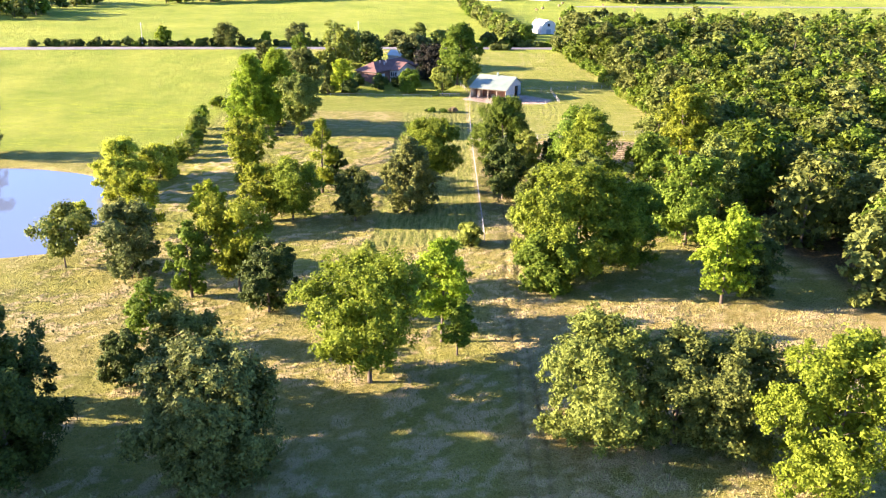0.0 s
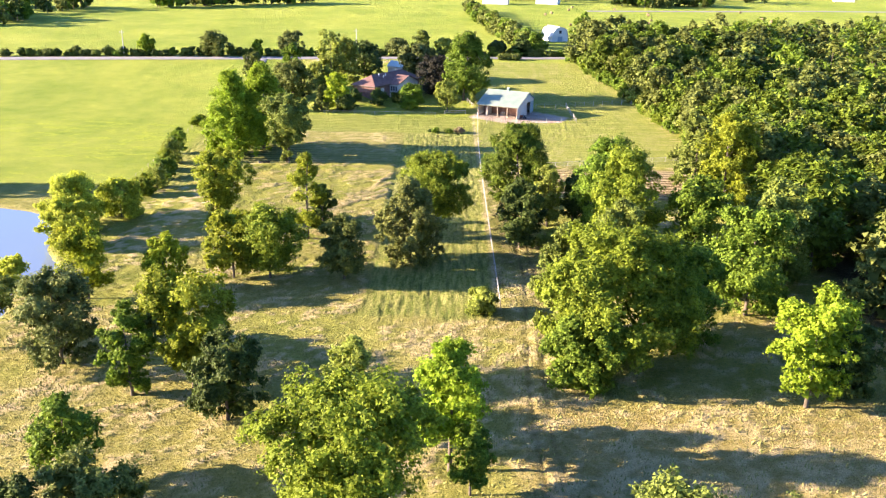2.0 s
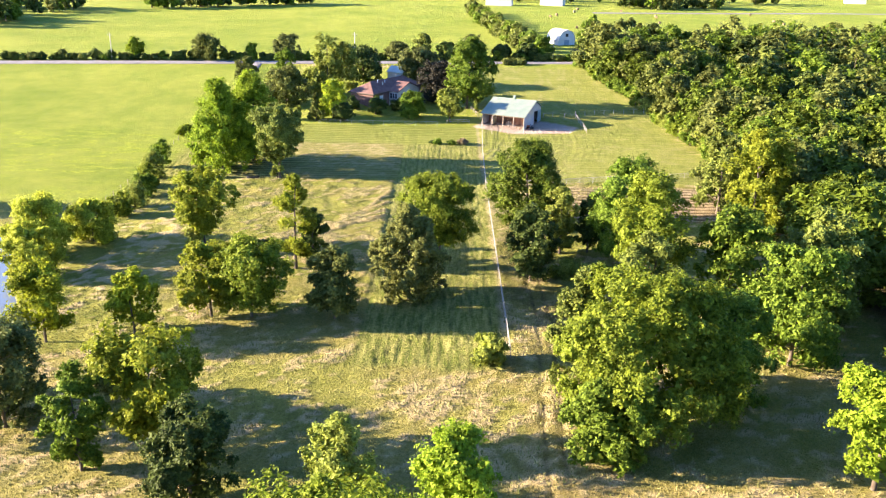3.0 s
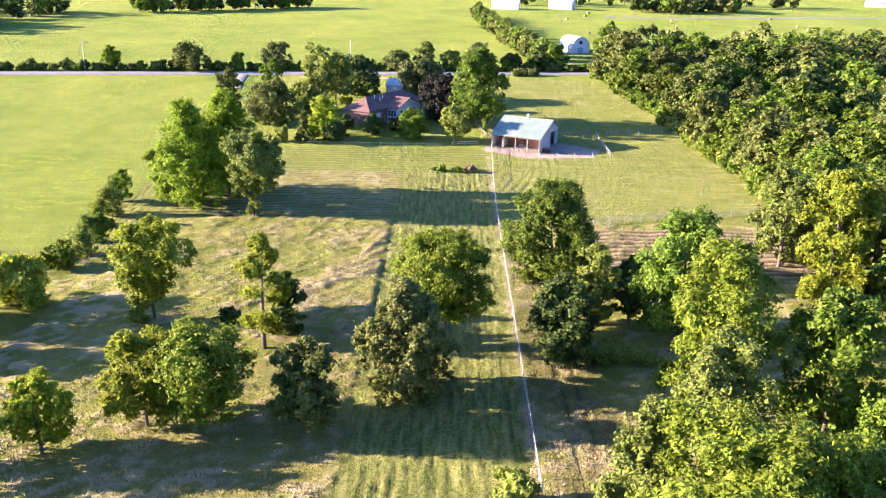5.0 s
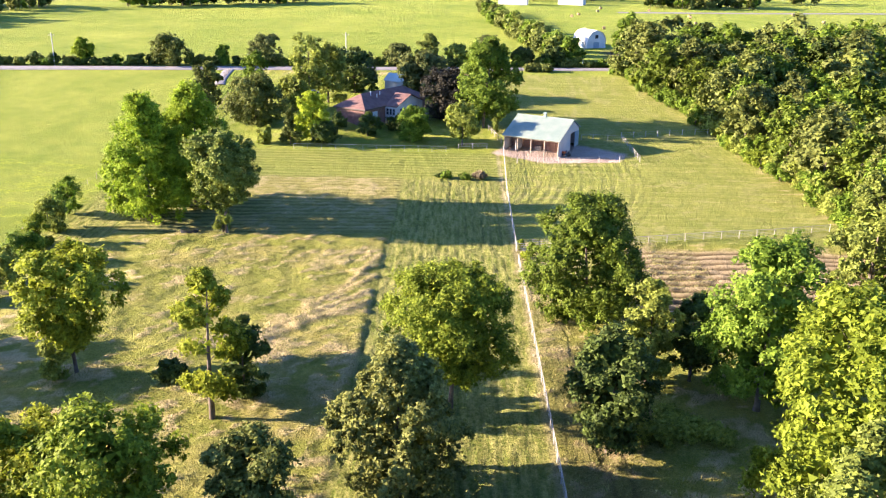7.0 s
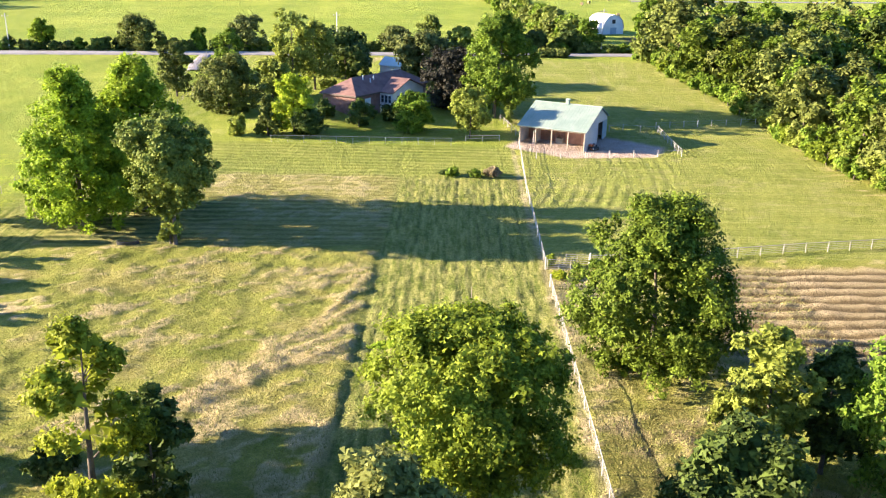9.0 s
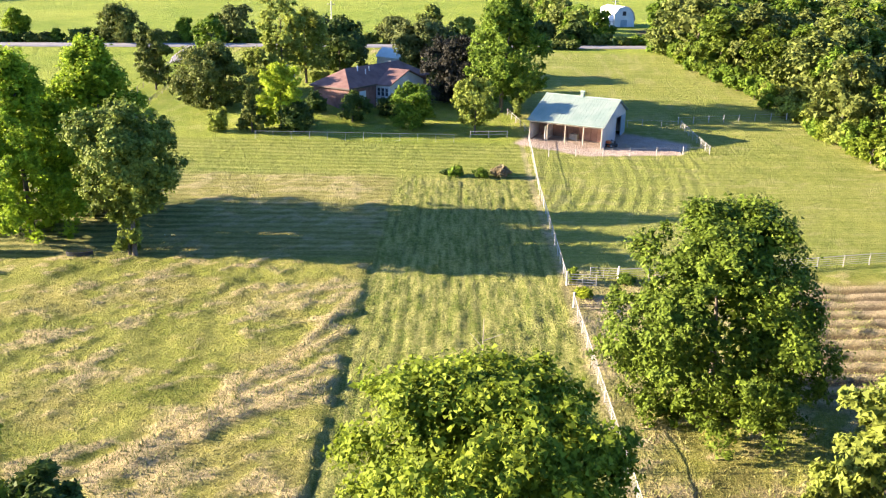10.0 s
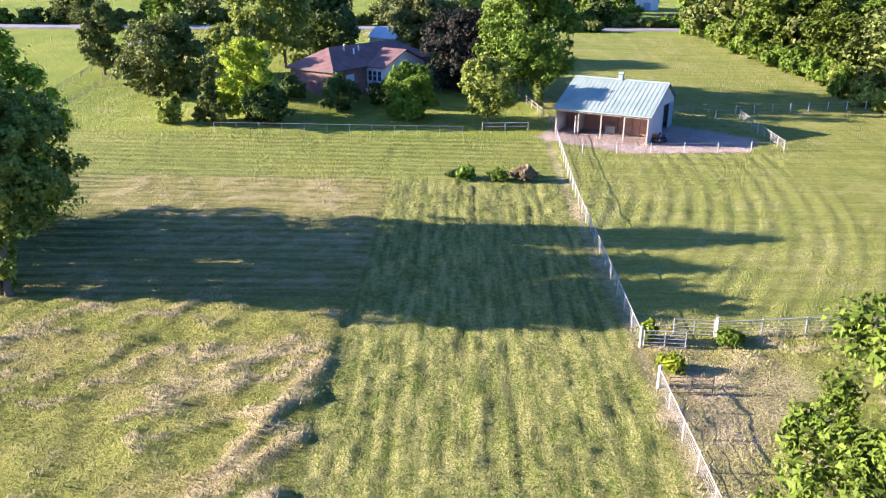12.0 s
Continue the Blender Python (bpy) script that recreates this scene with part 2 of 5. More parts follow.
def rod(bm, a, b, r1, r2=None, sides=6):
    """A tapered round bar from a to b."""
    a, b = Vector(a), Vector(b)
    m = Matrix.Translation((a + b) / 2) @ (b - a).to_track_quat("Z", "Y").to_matrix().to_4x4()
    bmesh.ops.create_cone(bm, cap_ends=True, segments=sides, radius1=r1, radius2=r1 if r2 is None else r2, depth=(b - a).length, matrix=m)
    return bm


def rodded(a, b, r1, r2=None, sides=6):
    return rod(bmesh.new(), a, b, r1, r2, sides)


def prism(outline, lo, hi, axis):
    """A slab with the outline (pairs of numbers) pushed along one axis from lo to hi."""
    verts = []
    for d in (lo, hi):
        for p, q in outline:
            verts.append({0: (d, p, q), 1: (p, d, q), 2: (p, q, d)}[axis])
    n = len(outline)
    bm = bmesh.new()
    vs = [bm.verts.new(v) for v in verts]
    bm.faces.new(vs[:n])
    bm.faces.new(vs[n:][::-1])
    for i in range(n):
        j = (i + 1) % n
        bm.faces.new((vs[i], vs[n + i], vs[n + j], vs[j]))
    bmesh.ops.recalc_face_normals(bm, faces=bm.faces)
    return bm


def slab(corners, thick):
    """A sheet through the corners with a thickness below it."""
    bm = bmesh.new()
    top = [bm.verts.new(c) for c in corners]
    low = [bm.verts.new((c[0], c[1], c[2] - thick)) for c in corners]
    n = len(corners)
    bm.faces.new(top)
    bm.faces.new(low[::-1])
    for i in range(n):
        j = (i + 1) % n
        bm.faces.new((top[i], low[i], low[j], top[j]))
    bmesh.ops.recalc_face_normals(bm, faces=bm.faces)
    return bm


# ---- the lie of the land ----
def ease(a, b, v):
    u = np.clip((v - a) / (b - a), 0, 1)
    return u * u * (3 - 2 * u)


def pond_depth(x, y):
    """0 outside the pond, 1 well inside it."""
    u = x + 97 + 0.30 * np.clip(y - 153, 0, 60) - 0.25 * np.clip(143 - y, 0, 30)
    f = np.abs((u + 1.6 * np.sin(y * 0.31)) / 33.0) ** 5 + np.abs((y - 161 + 0.9 * np.sin(x * 0.21)) / 30.0) ** 5
    return ease(1.25, 0.75, f)


def rise(x, y):
    """The broad height of the ground."""
    x, y = np.asarray(x, float), np.asarray(y, float)
    z = 7.8 * ease(255, 385, y) + 0.02 * np.clip(y - 385, 0, 500)
    z = z + 0.02 * np.clip(x, -60, 40) * (1 - ease(225, 275, y))
    z = z + 2.1 * np.exp(-((x + 31.5) ** 2 + (y - 302.5) ** 2) / 90.0)
    return z - 1.1 * pond_depth(x, y)


def land(x, y):
    return float(rise(x, y))


lattice = np.random.RandomState(7).rand(256, 256)


def value_noise(x, y, scale):
    """Smooth noise from 0 to 1 on a lattice of the given cell size."""
    u, v = np.asarray(x, float) / scale + 1000, np.asarray(y, float) / scale + 1000
    i, j = np.floor(u).astype(int), np.floor(v).astype(int)
    a, b = u - i, v - j
    a, b = a * a * (3 - 2 * a), b * b * (3 - 2 * b)
    g = lambda p, q: lattice[p % 256, q % 256]
    return (g(i, j) * (1 - a) + g(i + 1, j) * a) * (1 - b) + (g(i, j + 1) * (1 - a) + g(i + 1, j + 1) * a) * b


def fbm(x, y, scale):
    return (value_noise(x, y, scale) + 0.5 * value_noise(x, y, scale / 2.1) + 0.25 * value_noise(x, y, scale / 4.3)) / 1.75


def inside(v, lo, hi, soft=1.0):
    return ease(lo - soft, lo + soft, v) * (1 - ease(hi - soft, hi + soft, v))


def wood_edge(y):
    """The x of the wood's western edge at each y."""
    return np.interp(y, [100, 135, 180, 234, 264, 299, 323, 375, 400], [62, 52, 56, 62, 65, 60, 56, 48, 47])


FENCE_X, MOWN_X = 7.6, -12.3
WINDROWS = [(-12.8, 219.0, -17.6, 201.0, 0.8), (-13.0, 209.5, -20.5, 198.5, 0.8), (-12.8, 200.5, -25.5, 187.8, 0.9), (-13.0, 204.5, -23.0, 192.5, 0.7), (-17.0, 196.5, -30.0, 186.0, 0.8)]


def windrows(x, y):
    """Raked lines of cut straw on the meadow beside the mown strip."""
    total = np.zeros_like(np.asarray(x, float))
    for x0, y0, x1, y1, w in WINDROWS:
        dx, dy = x1 - x0, y1 - y0
        u = np.clip(((x - x0) * dx + (y - y0) * dy) / (dx * dx + dy * dy), 0, 1)
        d = np.hypot(x - x0 - u * dx, y - y0 - u * dy) + (value_noise(x, y, 3.0) - 0.5) * 0.5
        total = np.maximum(total, np.exp(-(d / w) ** 2))
    return total


def cart_ruts(x, y):
    """Two wheel ruts along the lane."""
    mid = np.interp(y, [40, 97, 124, 150, 190, 215], [9.6, 10.3, 11.0, 13.0, 12.5, 11.0]) + (fbm(x, y, 9.0) - 0.5) * 0.7
    fade = inside(y, 30, 185, 12) * (0.45 + 0.9 * value_noise(x, y, 6.0))
    return np.clip((inside(x, mid - 1.15, mid - 0.72, 0.2) + inside(x, mid + 0.68, mid + 1.1, 0.2)) * fade, 0, 1)


def zones(x, y):
    """How much of each kind of ground lies at a place."""
    w = (fbm(x, y, 7.0) - 0.5) * 4
    w2 = (fbm(x + 50, y, 2.5) - 0.5) * 1.2
    z = {}
    left_field = ease(-66, -70, x + w2 - 0.02 * (y - 208)) * ease(205, 210, y + w2)
    verge = ease(-66, -70, x) * inside(y, 186, 207)
    far = ease(366, 371, y)
    yard = inside(x, -72, FENCE_X, 2) * inside(y, 284, 362, 2)
    pasture = inside(x + w2, FENCE_X + 0.5, 62, 1.0) * inside(y + w2, 225, 372, 1.0)
    z["lush"] = np.clip(left_field + far + yard * 0.8 + pasture * 0.4 + inside(x + w2, -70, FENCE_X, 0.8) * inside(y + w2, 264, 285, 2.0) * 0.55, 0, 1)
    strip = inside(x + w2 * 0.4, MOWN_X, FENCE_X - 0.8, 0.35) * inside(y + w, 137, 264, 1.5)
    side = inside(x + w2 * 0.5 - 0.02 * (y - 208), -68.0, -57.0, 0.8) * inside(y + w, 206, 268, 2.0)
    z["mown"] = np.clip(strip + side * 0.9, 0, 1)
    head = inside(x + w2, -70, FENCE_X - 0.5, 0.8) * inside(y + w2, 229, 285, 1.5) * (1 - strip) * (1 - side)
    rows = inside(x, 24, 60, 2) * inside(y + w2, 196, 222, 1.5)
    stubble = head * np.clip(inside(x + w, -42, MOWN_X, 4) * inside(y + w * 0.6, 250, 263, 2.5) * (0.55 + 0.6 * fbm(x, y, 9.0)) + inside(x + w, -36, MOWN_X, 4) * inside(y + w, 229, 250, 4) * 0.5, 0, 0.55)
    z["hay"] = np.clip(head - stubble + pasture * 0.65, 0, 1)
    meadow = inside(x + w, -58, MOWN_X, 2) * inside(y + w, 160, 226, 5)
    corner = inside(x + w, 12, 90, 4) * inside(y + w, 74, 112, 5)
    patchy = ease(0.42, 0.62, fbm(x, y + 300, 16.0))
    straw = ease(0.50, 0.62, 0.6 * fbm(0.78 * x + 0.63 * y, (0.78 * y - 0.63 * x) * 1.35, 5.5) + 0.4 * fbm(x, y, 3.4) + 0.02)
    z["dry"] = np.clip(meadow * (0.02 + 0.45 * straw) + stubble + corner * 0.75 + verge * 0.3 + rows * 0.9 + windrows(x, y)
                       + inside(x + w, FENCE_X, 16, 1) * inside(y, 60, 222) * (0.5 - 0.25 * inside(y, 135, 205, 8))
                       + (0.22 + 0.32 * patchy) * (1 - ease(115, 150, y)) + (0.05 + 0.4 * patchy) * inside(y, 130, 160, 10), 0, 1)
    ruts = cart_ruts(x, y)
    z["tips"] = 0.6 * windrows(x, y) + ease(0.42, 0.72, clumping(x, y) + 0.25 * (fbm(x, y + 90, 11.0) - 0.5)) * (0.35 + 0.65 * ease(-68, -58, x))
    # the wood's leaf litter and brown lane earth; shade in ruts and lane painted in
    z["litter_shade"] = np.clip(ruts * 0.45 + 0.5 * inside(x + w, FENCE_X + 0.6, 17, 1.5) * inside(y, 140, 205, 8) * ease(0.3, 0.6, fbm(x, y + 40, 5.0)) + ease(3, 8, x - wood_edge(y)) * inside(y, 95, 430, 4) + 0.0 * x, 0, 1)
    lane = inside(x + w2, FENCE_X + 0.3, 11.5, 0.8) * inside(y, 190, 224, 3) * 0.8
    base_line = inside(x + w2 * 0.2, FENCE_X - 0.5, FENCE_X + 0.2, 0.3) * inside(y, 140, 285, 2) * 0.3
    u, v = (x - 8.9) * 0.894 - (y - 287.5) * 0.447, (x - 8.9) * 0.447 + (y - 287.5) * 0.894
    court = inside(u + w2, -1.0, 25.5, 0.8) * inside(v + w2 + 0.08 * u, -4.2, 13.0, 0.8)
    court = court * ease(-0.6, 0.8, y + 0.3 * w2 - (276.4 + (x - 11) * 0.128))
    mound = inside(x + w2, 9, 17, 2) * inside(y + w2, 210, 218, 2) * 0.25
    shore = 0.25 * np.clip(pond_depth(x, y) * 3, 0, 1)
    z["hay"] = z["hay"] * (1 - court)
    z["dirt"] = np.clip(lane * 0.2 * fbm(x, y, 3.0) * 1.6 + base_line + court * 0.95 + mound + shore, 0, 1)
    return z


def clumping(x, y):
    """Matted clumps of unmown grass, from 0 between them to 1 on their tops."""
    u, v = 0.78 * x + 0.63 * y, 0.78 * y - 0.63 * x
    a = value_noise(u * 0.7, v, 1.1)
    return 0.45 * a + 0.25 * value_noise(x, y + 70, 0.7) + 0.3 * value_noise(x, y, 3.6)


def mow_groove(x, y):
    """Dark joints between the mower's passes, broken into dashes."""
    lines = np.abs(((x + 0.8 * fbm(x, y, 18.0) + 0.3 * value_noise(x, y, 5.0)) / 1.35) % 1.0 - 0.5) * 1.35
    dashes = ease(0.25, 0.72, 0.55 * value_noise(x, y * 0.45, 1.0) + 0.45 * value_noise(x + 40, y * 0.6, 6.0))
    near = 1 - ease(175, 200, y)
    return np.exp(-(lines / (0.19 + 0.13 * near)) ** 2) * dashes * (0.8 + 0.2 * near)


def furrows(x, y):
    """Rough brown swaths lying across the plot beyond the large tree."""
    area = inside(x, 22, 60, 2) * inside(y, 197, 221, 1.5)
    return area * 0.16 * (np.sin(y * 2 * math.pi / 2.1 + 1.2 * fbm(x, y, 12.0)) + 0.5 * (value_noise(x, y, 1.3) - 0.5))


def relief(x, y, z):
    """Small humps: tall grass, mown rows, ruts."""
    calm = np.clip(z["lush"] + z["dirt"] * 0.7 + z["litter_shade"] * 0.3, 0, 1)
    tall = np.clip(1 - z["mown"] - z["hay"] - calm, 0, 1)
    near = 1 - ease(290, 330, y)
    humps = tall * near * (0.5 * (clumping(x, y) - 0.45) + 0.35 * (fbm(x, y, 5.5) - 0.5)) * (0.5 + 0.5 * ease(140, 165, y))
    # the uncut meadow stands above the mown strip, with a ragged edge
    humps = humps + inside(x, -58, MOWN_X - 0.1, 0.35) * (tall * inside(y, 150, 229, 2) * (0.06 + 0.2 * value_noise(x, y, 1.9)) + 0.04 * inside(y, 229, 262, 3))
    rows_y = z["mown"] * (-0.17 * mow_groove(x, y)) + z["mown"] * (0.02 * np.sin(x * 2 * math.pi / 1.75 + 2.5 * fbm(x, y, 14.0)) + 0.13 * (value_noise(x, y, 1.25) - 0.5) + 0.2 * (value_noise(x, y * 0.6, 0.62) - 0.5))
    rows_y = np.maximum(rows_y, -0.13)
    across = np.where(x < FENCE_X, y, 0.93 * x - 0.3 * y + 0.006 * (y - 250) ** 2)
    rows_x = np.clip(z["hay"], 0, 1) * near * ((0.03 + 0.15 * value_noise(x, y, 6.0) * value_noise(x + 9, y, 11.0)) * np.sin(across * 2 * math.pi / 1.9 + 1.5 * fbm(x, y, 15.0)) + 0.12 * (value_noise(x, y, 1.4) - 0.5) + 0.09 * (value_noise(x, y, 0.7) - 0.5))
    swath = windrows(x, y) * 0.24 * (0.6 + 0.7 * value_noise(x, y, 1.6))
    weeds = z["lush"] * near * 0.10 * (value_noise(x, y, 1.3) - 0.5)
    return humps + rows_y + rows_x + swath + weeds - 0.10 * z["dirt"] * near - 0.2 * cart_ruts(x, y) + furrows(x, y)


def stretched(fine_lo, fine_hi, step, lo, hi, growth=1.16):
    """Grid lines: even within the fine stretch, ever wider apart beyond it."""
    mid = list(np.arange(fine_lo, fine_hi + step / 2, step))
    out, d, v = [], step, mid[-1]
    while v < hi:
        d *= growth
        v += d
        out.append(v)
    low, d, v = [], step, mid[0]
    while v > lo:
        d *= growth
        v -= d
        low.append(v)
    return np.array(low[::-1] + mid + out)


def build_ground():
    xs = stretched(-70, 34, 0.4, -3600, 3600, 1.1)
    ys = stretched(56, 286, 0.46, -2500, 4200, 1.08)
    X, Y = np.meshgrid(xs, ys)
    Z = zones(X, Y)
    H = rise(X, Y) + relief(X, Y, Z)
    me = bpy.data.meshes.new("ground")
    nx, ny = len(xs), len(ys)
    co = np.stack([X, Y, H], -1).reshape(-1, 3).astype(np.float32)
    i = np.arange((ny - 1) * (nx - 1))
    a = (i // (nx - 1)) * nx + i % (nx - 1)
    quads = np.stack([a, a + 1, a + nx + 1, a + nx], 1).astype(np.int32)
    me.vertices.add(len(co))
    me.vertices.foreach_set("co", co.ravel())
    me.loops.add(quads.size)
    me.loops.foreach_set("vertex_index", quads.ravel())
    me.polygons.add(len(quads))
    me.polygons.foreach_set("loop_start", np.arange(0, quads.size, 4, dtype=np.int32))
    me.update(calc_edges=True)
    me.shade_smooth()
    Z["weedy"] = ease(-64, -70, X) * inside(Y, 209, 275, 9) * (0.4 + 0.6 * ease(0.4, 0.6, fbm(X, Y, 14.0)))
    Z["raked"] = np.where(X < FENCE_X, 0.85, 0.3) * (0.35 + 0.9 * fbm(X, Y, 8.0))
    Z["rows"] = inside(X, 22, 60, 2) * inside(Y, 197, 221, 1.5) * 0.9
    Z["furrow"] = 0.5 + 0.5 * np.sin(Y * 2 * math.pi / 2.1 + 1.2 * fbm(X, Y, 12.0))
    Z["groove"] = mow_groove(X, Y)
    Z["across"] = np.where(X < FENCE_X, Y, 0.93 * X - 0.3 * Y + 0.006 * (Y - 250) ** 2)
    for name, values in Z.items():
        layer = me.attributes.new(name, "FLOAT", "POINT")
        layer.data.foreach_set("value", values.ravel().astype(np.float32))
    me.materials.append(GRASS_MAT)
    return tagged(new("ground", me), "rolling farm grassland, part mown in rows, part tall and dry", "ground", kind="structure")


build_ground()


def loose_mesh(name, corners, material):
    """A mesh of loose flat pieces; corners: (pieces, corners of each, 3)."""
    n, k = corners.shape[:2]
    me = bpy.data.meshes.new(name)
    me.vertices.add(n * k)
    me.vertices.foreach_set("co", corners.astype(np.float32).ravel())
    me.loops.add(n * k)
    me.loops.foreach_set("vertex_index", np.arange(n * k, dtype=np.int32))
    me.polygons.add(n)
    me.polygons.foreach_set("loop_start", np.arange(0, n * k, k, dtype=np.int32))
    me.update(calc_edges=True)
    me.materials.append(material)
    return me


# ---- trees ----
def envelope(shape, t):
    """The crown's half width at each height, from 0 at its foot to 1 at its top."""
    if shape == "cone":
        return np.clip(1.05 - t, 0, 1) ** 0.75 * ease(-0.05, 0.12, t)
    if shape == "column":
        return np.clip(np.sin(np.pi * np.clip(t * 0.92 + 0.08, 0, 1)), 0, 1) ** 0.55
    if shape == "flame":
        return np.interp(t, [0, 0.12, 0.35, 0.6, 0.85, 1.0], [0.75, 0.95, 1.0, 0.82, 0.42, 0.06])
    if shape == "vase":
        return np.sqrt(np.clip(1 - (1.75 * t - 1.05) ** 2, 0, 1)) * (0.55 + 0.45 * t)
    if shape == "oval":
        return np.sqrt(np.clip(1 - (2 * t - 0.85) ** 2 / 1.33, 0.0, 1)) ** 0.9
    return np.sqrt(np.clip(1 - (1.9 * t - 0.9) ** 2, 0.0, 1)) ** 0.8


def crown_points(rng, h, r, low, shape, clumps):
    """Where the clumps of leaves sit: on lobes, each carried by a limb."""
    lobes = max(9, clumps // 8)
    t = (np.arange(lobes) + rng.rand(lobes)) / lobes
    turn = np.arange(lobes) * 2.4 + rng.rand(lobes) * 1.2
    width = envelope(shape, t) * r
    reach = width * rng.uniform(0.34, 0.72, lobes)
    wide = np.maximum(width * rng.uniform(0.36, 0.52, lobes), r * 0.17)
    hub = np.stack([np.cos(turn) * reach, np.sin(turn) * reach, low + (h - low) * (0.06 + 0.84 * t)], 1)
    k = rng.randint(0, lobes, clumps)
    away = np.stack([np.cos(turn), np.sin(turn), 0.3 + 0.6 * t], 1)
    way = rng.normal(size=(clumps, 3)) + away[k] * 0.7
    way /= np.linalg.norm(way, axis=1, keepdims=True)
    p = hub[k] + way * wide[k][:, None] * rng.uniform(0.6, 1.05, (clumps, 1)) * np.array([1, 1, 0.9])
    p[:, 2] = np.clip(p[:, 2], low * 0.9 + 0.3, h * 0.985)
    return p


def leaf_sprays(rng, centres, size, count, leaf, droop=0.0, h=10.0, low=2.0, twigs=6, order=0.1, girth=None):
    """Leaf sprays on the twigs round each clump."""
    heart = np.array([0, 0, low + (h - low) * 0.42])
    way = rng.normal(size=(len(centres) * twigs, 3)) + np.array([0, 0, 0.15])
    way /= np.linalg.norm(way, axis=1, keepdims=True)
    big = np.repeat(size, twigs)
    tips = np.repeat(centres, twigs, axis=0) + way * big[:, None] * rng.uniform(0.45, 1.15, (len(way), 1)) * np.array([1, 1, 0.8])
    small = big * rng.uniform(0.35, 0.8, len(big))
    if girth is None:
        k = rng.randint(0, len(tips), count)
    else:
        # most leaves sit on the outer twigs, few deep inside the crown
        t = np.clip((tips[:, 2] - low) / (h - low), 0, 1)
        outer = np.clip(np.maximum(np.hypot(tips[:, 0], tips[:, 1]) / (girth(t) + 0.4), 1.25 * t - 0.25), 0.3, 1.0) ** 2
        k = rng.choice(len(tips), count, p=outer / outer.sum())
    out = tips[k] - heart
    out /= np.linalg.norm(out, axis=1, keepdims=True) + 1e-6
    way = rng.normal(size=(count, 3)) + out * 0.55 + np.array([0, 0, 0.25])
    way /= np.linalg.norm(way, axis=1, keepdims=True)
    p = tips[k] + way * small[k][:, None] * np.abs(rng.normal(0.75, 0.33, (count, 1)))
    p[:, 2] -= droop * rng.rand(count) * big[k]
    normal = way * (0.4 + order * 0.5) + out * (0.25 + order * 0.4) + rng.normal(size=(count, 3)) * (0.54 - order * 0.25) + np.array([0, 0, 0.25])
    normal /= np.linalg.norm(normal, axis=1, keepdims=True)
    side = np.cross(normal, rng.normal(size=(count, 3)))
    side /= np.linalg.norm(side, axis=1, keepdims=True) + 1e-6
    along = np.cross(normal, side)
    if droop:
        along[:, 2] -= droop
    s = leaf * rng.uniform(0.55, 1.3, (count, 1))
    bend, skew = normal * s * 0.18, rng.uniform(-0.3, 0.3, (count, 1))
    return np.stack([p + along * s * 0.75 - bend, p - along * s * 0.45 + side * s * (0.5 + skew), p - along * s * (0.45 + skew) - side * s * 0.5], 1)


def tube(points, radii, sides=6):
    """Verts and faces of a bent tapered stem."""
    verts, faces = [], []
    for i, (p, r) in enumerate(zip(points, radii)):
        for k in range(sides):
            a = 2 * math.pi * k / sides
            verts.append((p[0] + r * math.cos(a), p[1] + r * math.sin(a), p[2]))
        if i:
            b = (i - 1) * sides
            for k in range(sides):
                faces.append((b + k, b + (k + 1) % sides, b + sides + (k + 1) % sides, b + sides + k))
    return verts, faces


def stem_mesh(rng, h, r, low, centres, thick):
    verts, faces = [], []

    def add(points, radii, sides):
        v, f = tube(points, radii, sides)
        o = len(verts)
        verts.extend(v)
        faces.extend([tuple(i + o for i in q) for q in f])

    bend = rng.normal(size=2) * r * 0.10
    top = h * 0.78
    path = [(bend[0] * u * u, bend[1] * u * u, u * top - (0.3 if u == 0 else 0)) for u in (0.0, 0.03, 0.2, 0.45, 0.7, 1.0)]
    add(path, [thick * 1.5, thick * 1.12, thick * 0.95, thick * 0.7, thick * 0.42, thick * 0.1], 8)
    order = rng.permutation(len(centres))[: min(16, len(centres))]
    for k in order:
        c = centres[k]
        z0 = max(low * 0.75, min(c[2] - 0.25 * math.hypot(c[0], c[1]) - 0.4, top * 0.9))
        u = z0 / top
        s = (bend[0] * u * u, bend[1] * u * u, z0)
        m = [(s[i] + c[i]) / 2 + rng.normal() * 0.12 * r * 0.3 for i in range(3)]
        m[2] += 0.08 * r
        w = thick * 0.42 * (1 - 0.6 * u)
        add([s, m, tuple(c)], [w, w * 0.6, w * 0.18], 5)
    return verts, faces


def tree_meshes(seed, h, r, leaf_kind, shape="round", low=0.22, leaves=4200, leaf=0.55, clumps=70, lump=0.22, droop=0.0, trunk=1.0, order=0.3, fine=2.6):
    rng = np.random.RandomState(seed)
    foot = h * low
    leaves, clumps, lump, foot = int(leaves * fine), int(clumps * 2.0), lump * 0.7, foot * 0.55
    centres = crown_points(rng, h, r, foot, shape, clumps)
    size = r * lump * rng.uniform(0.65, 1.35, clumps)
    quads = leaf_sprays(rng, centres, size, leaves, leaf, droop, h, foot, 7, order, lambda t: envelope(shape, t) * r)
    inner = leaf_sprays(rng, centres * np.array([0.6, 0.6, 0.94]), size, leaves // 12, leaf * 2.3, 0.0, h, foot, 4, order)
    quads = np.concatenate([quads, inner])
    quads[..., 2] = np.maximum(quads[..., 2], 0.15)
    v, f = stem_mesh(rng, h, r, foot, centres, h * 0.0165 * trunk)
    return mesh_of("trunk", v, f, BARK, True), loose_mesh("crown", quads, LEAVES[leaf_kind])


seeds = iter(range(100, 1000))


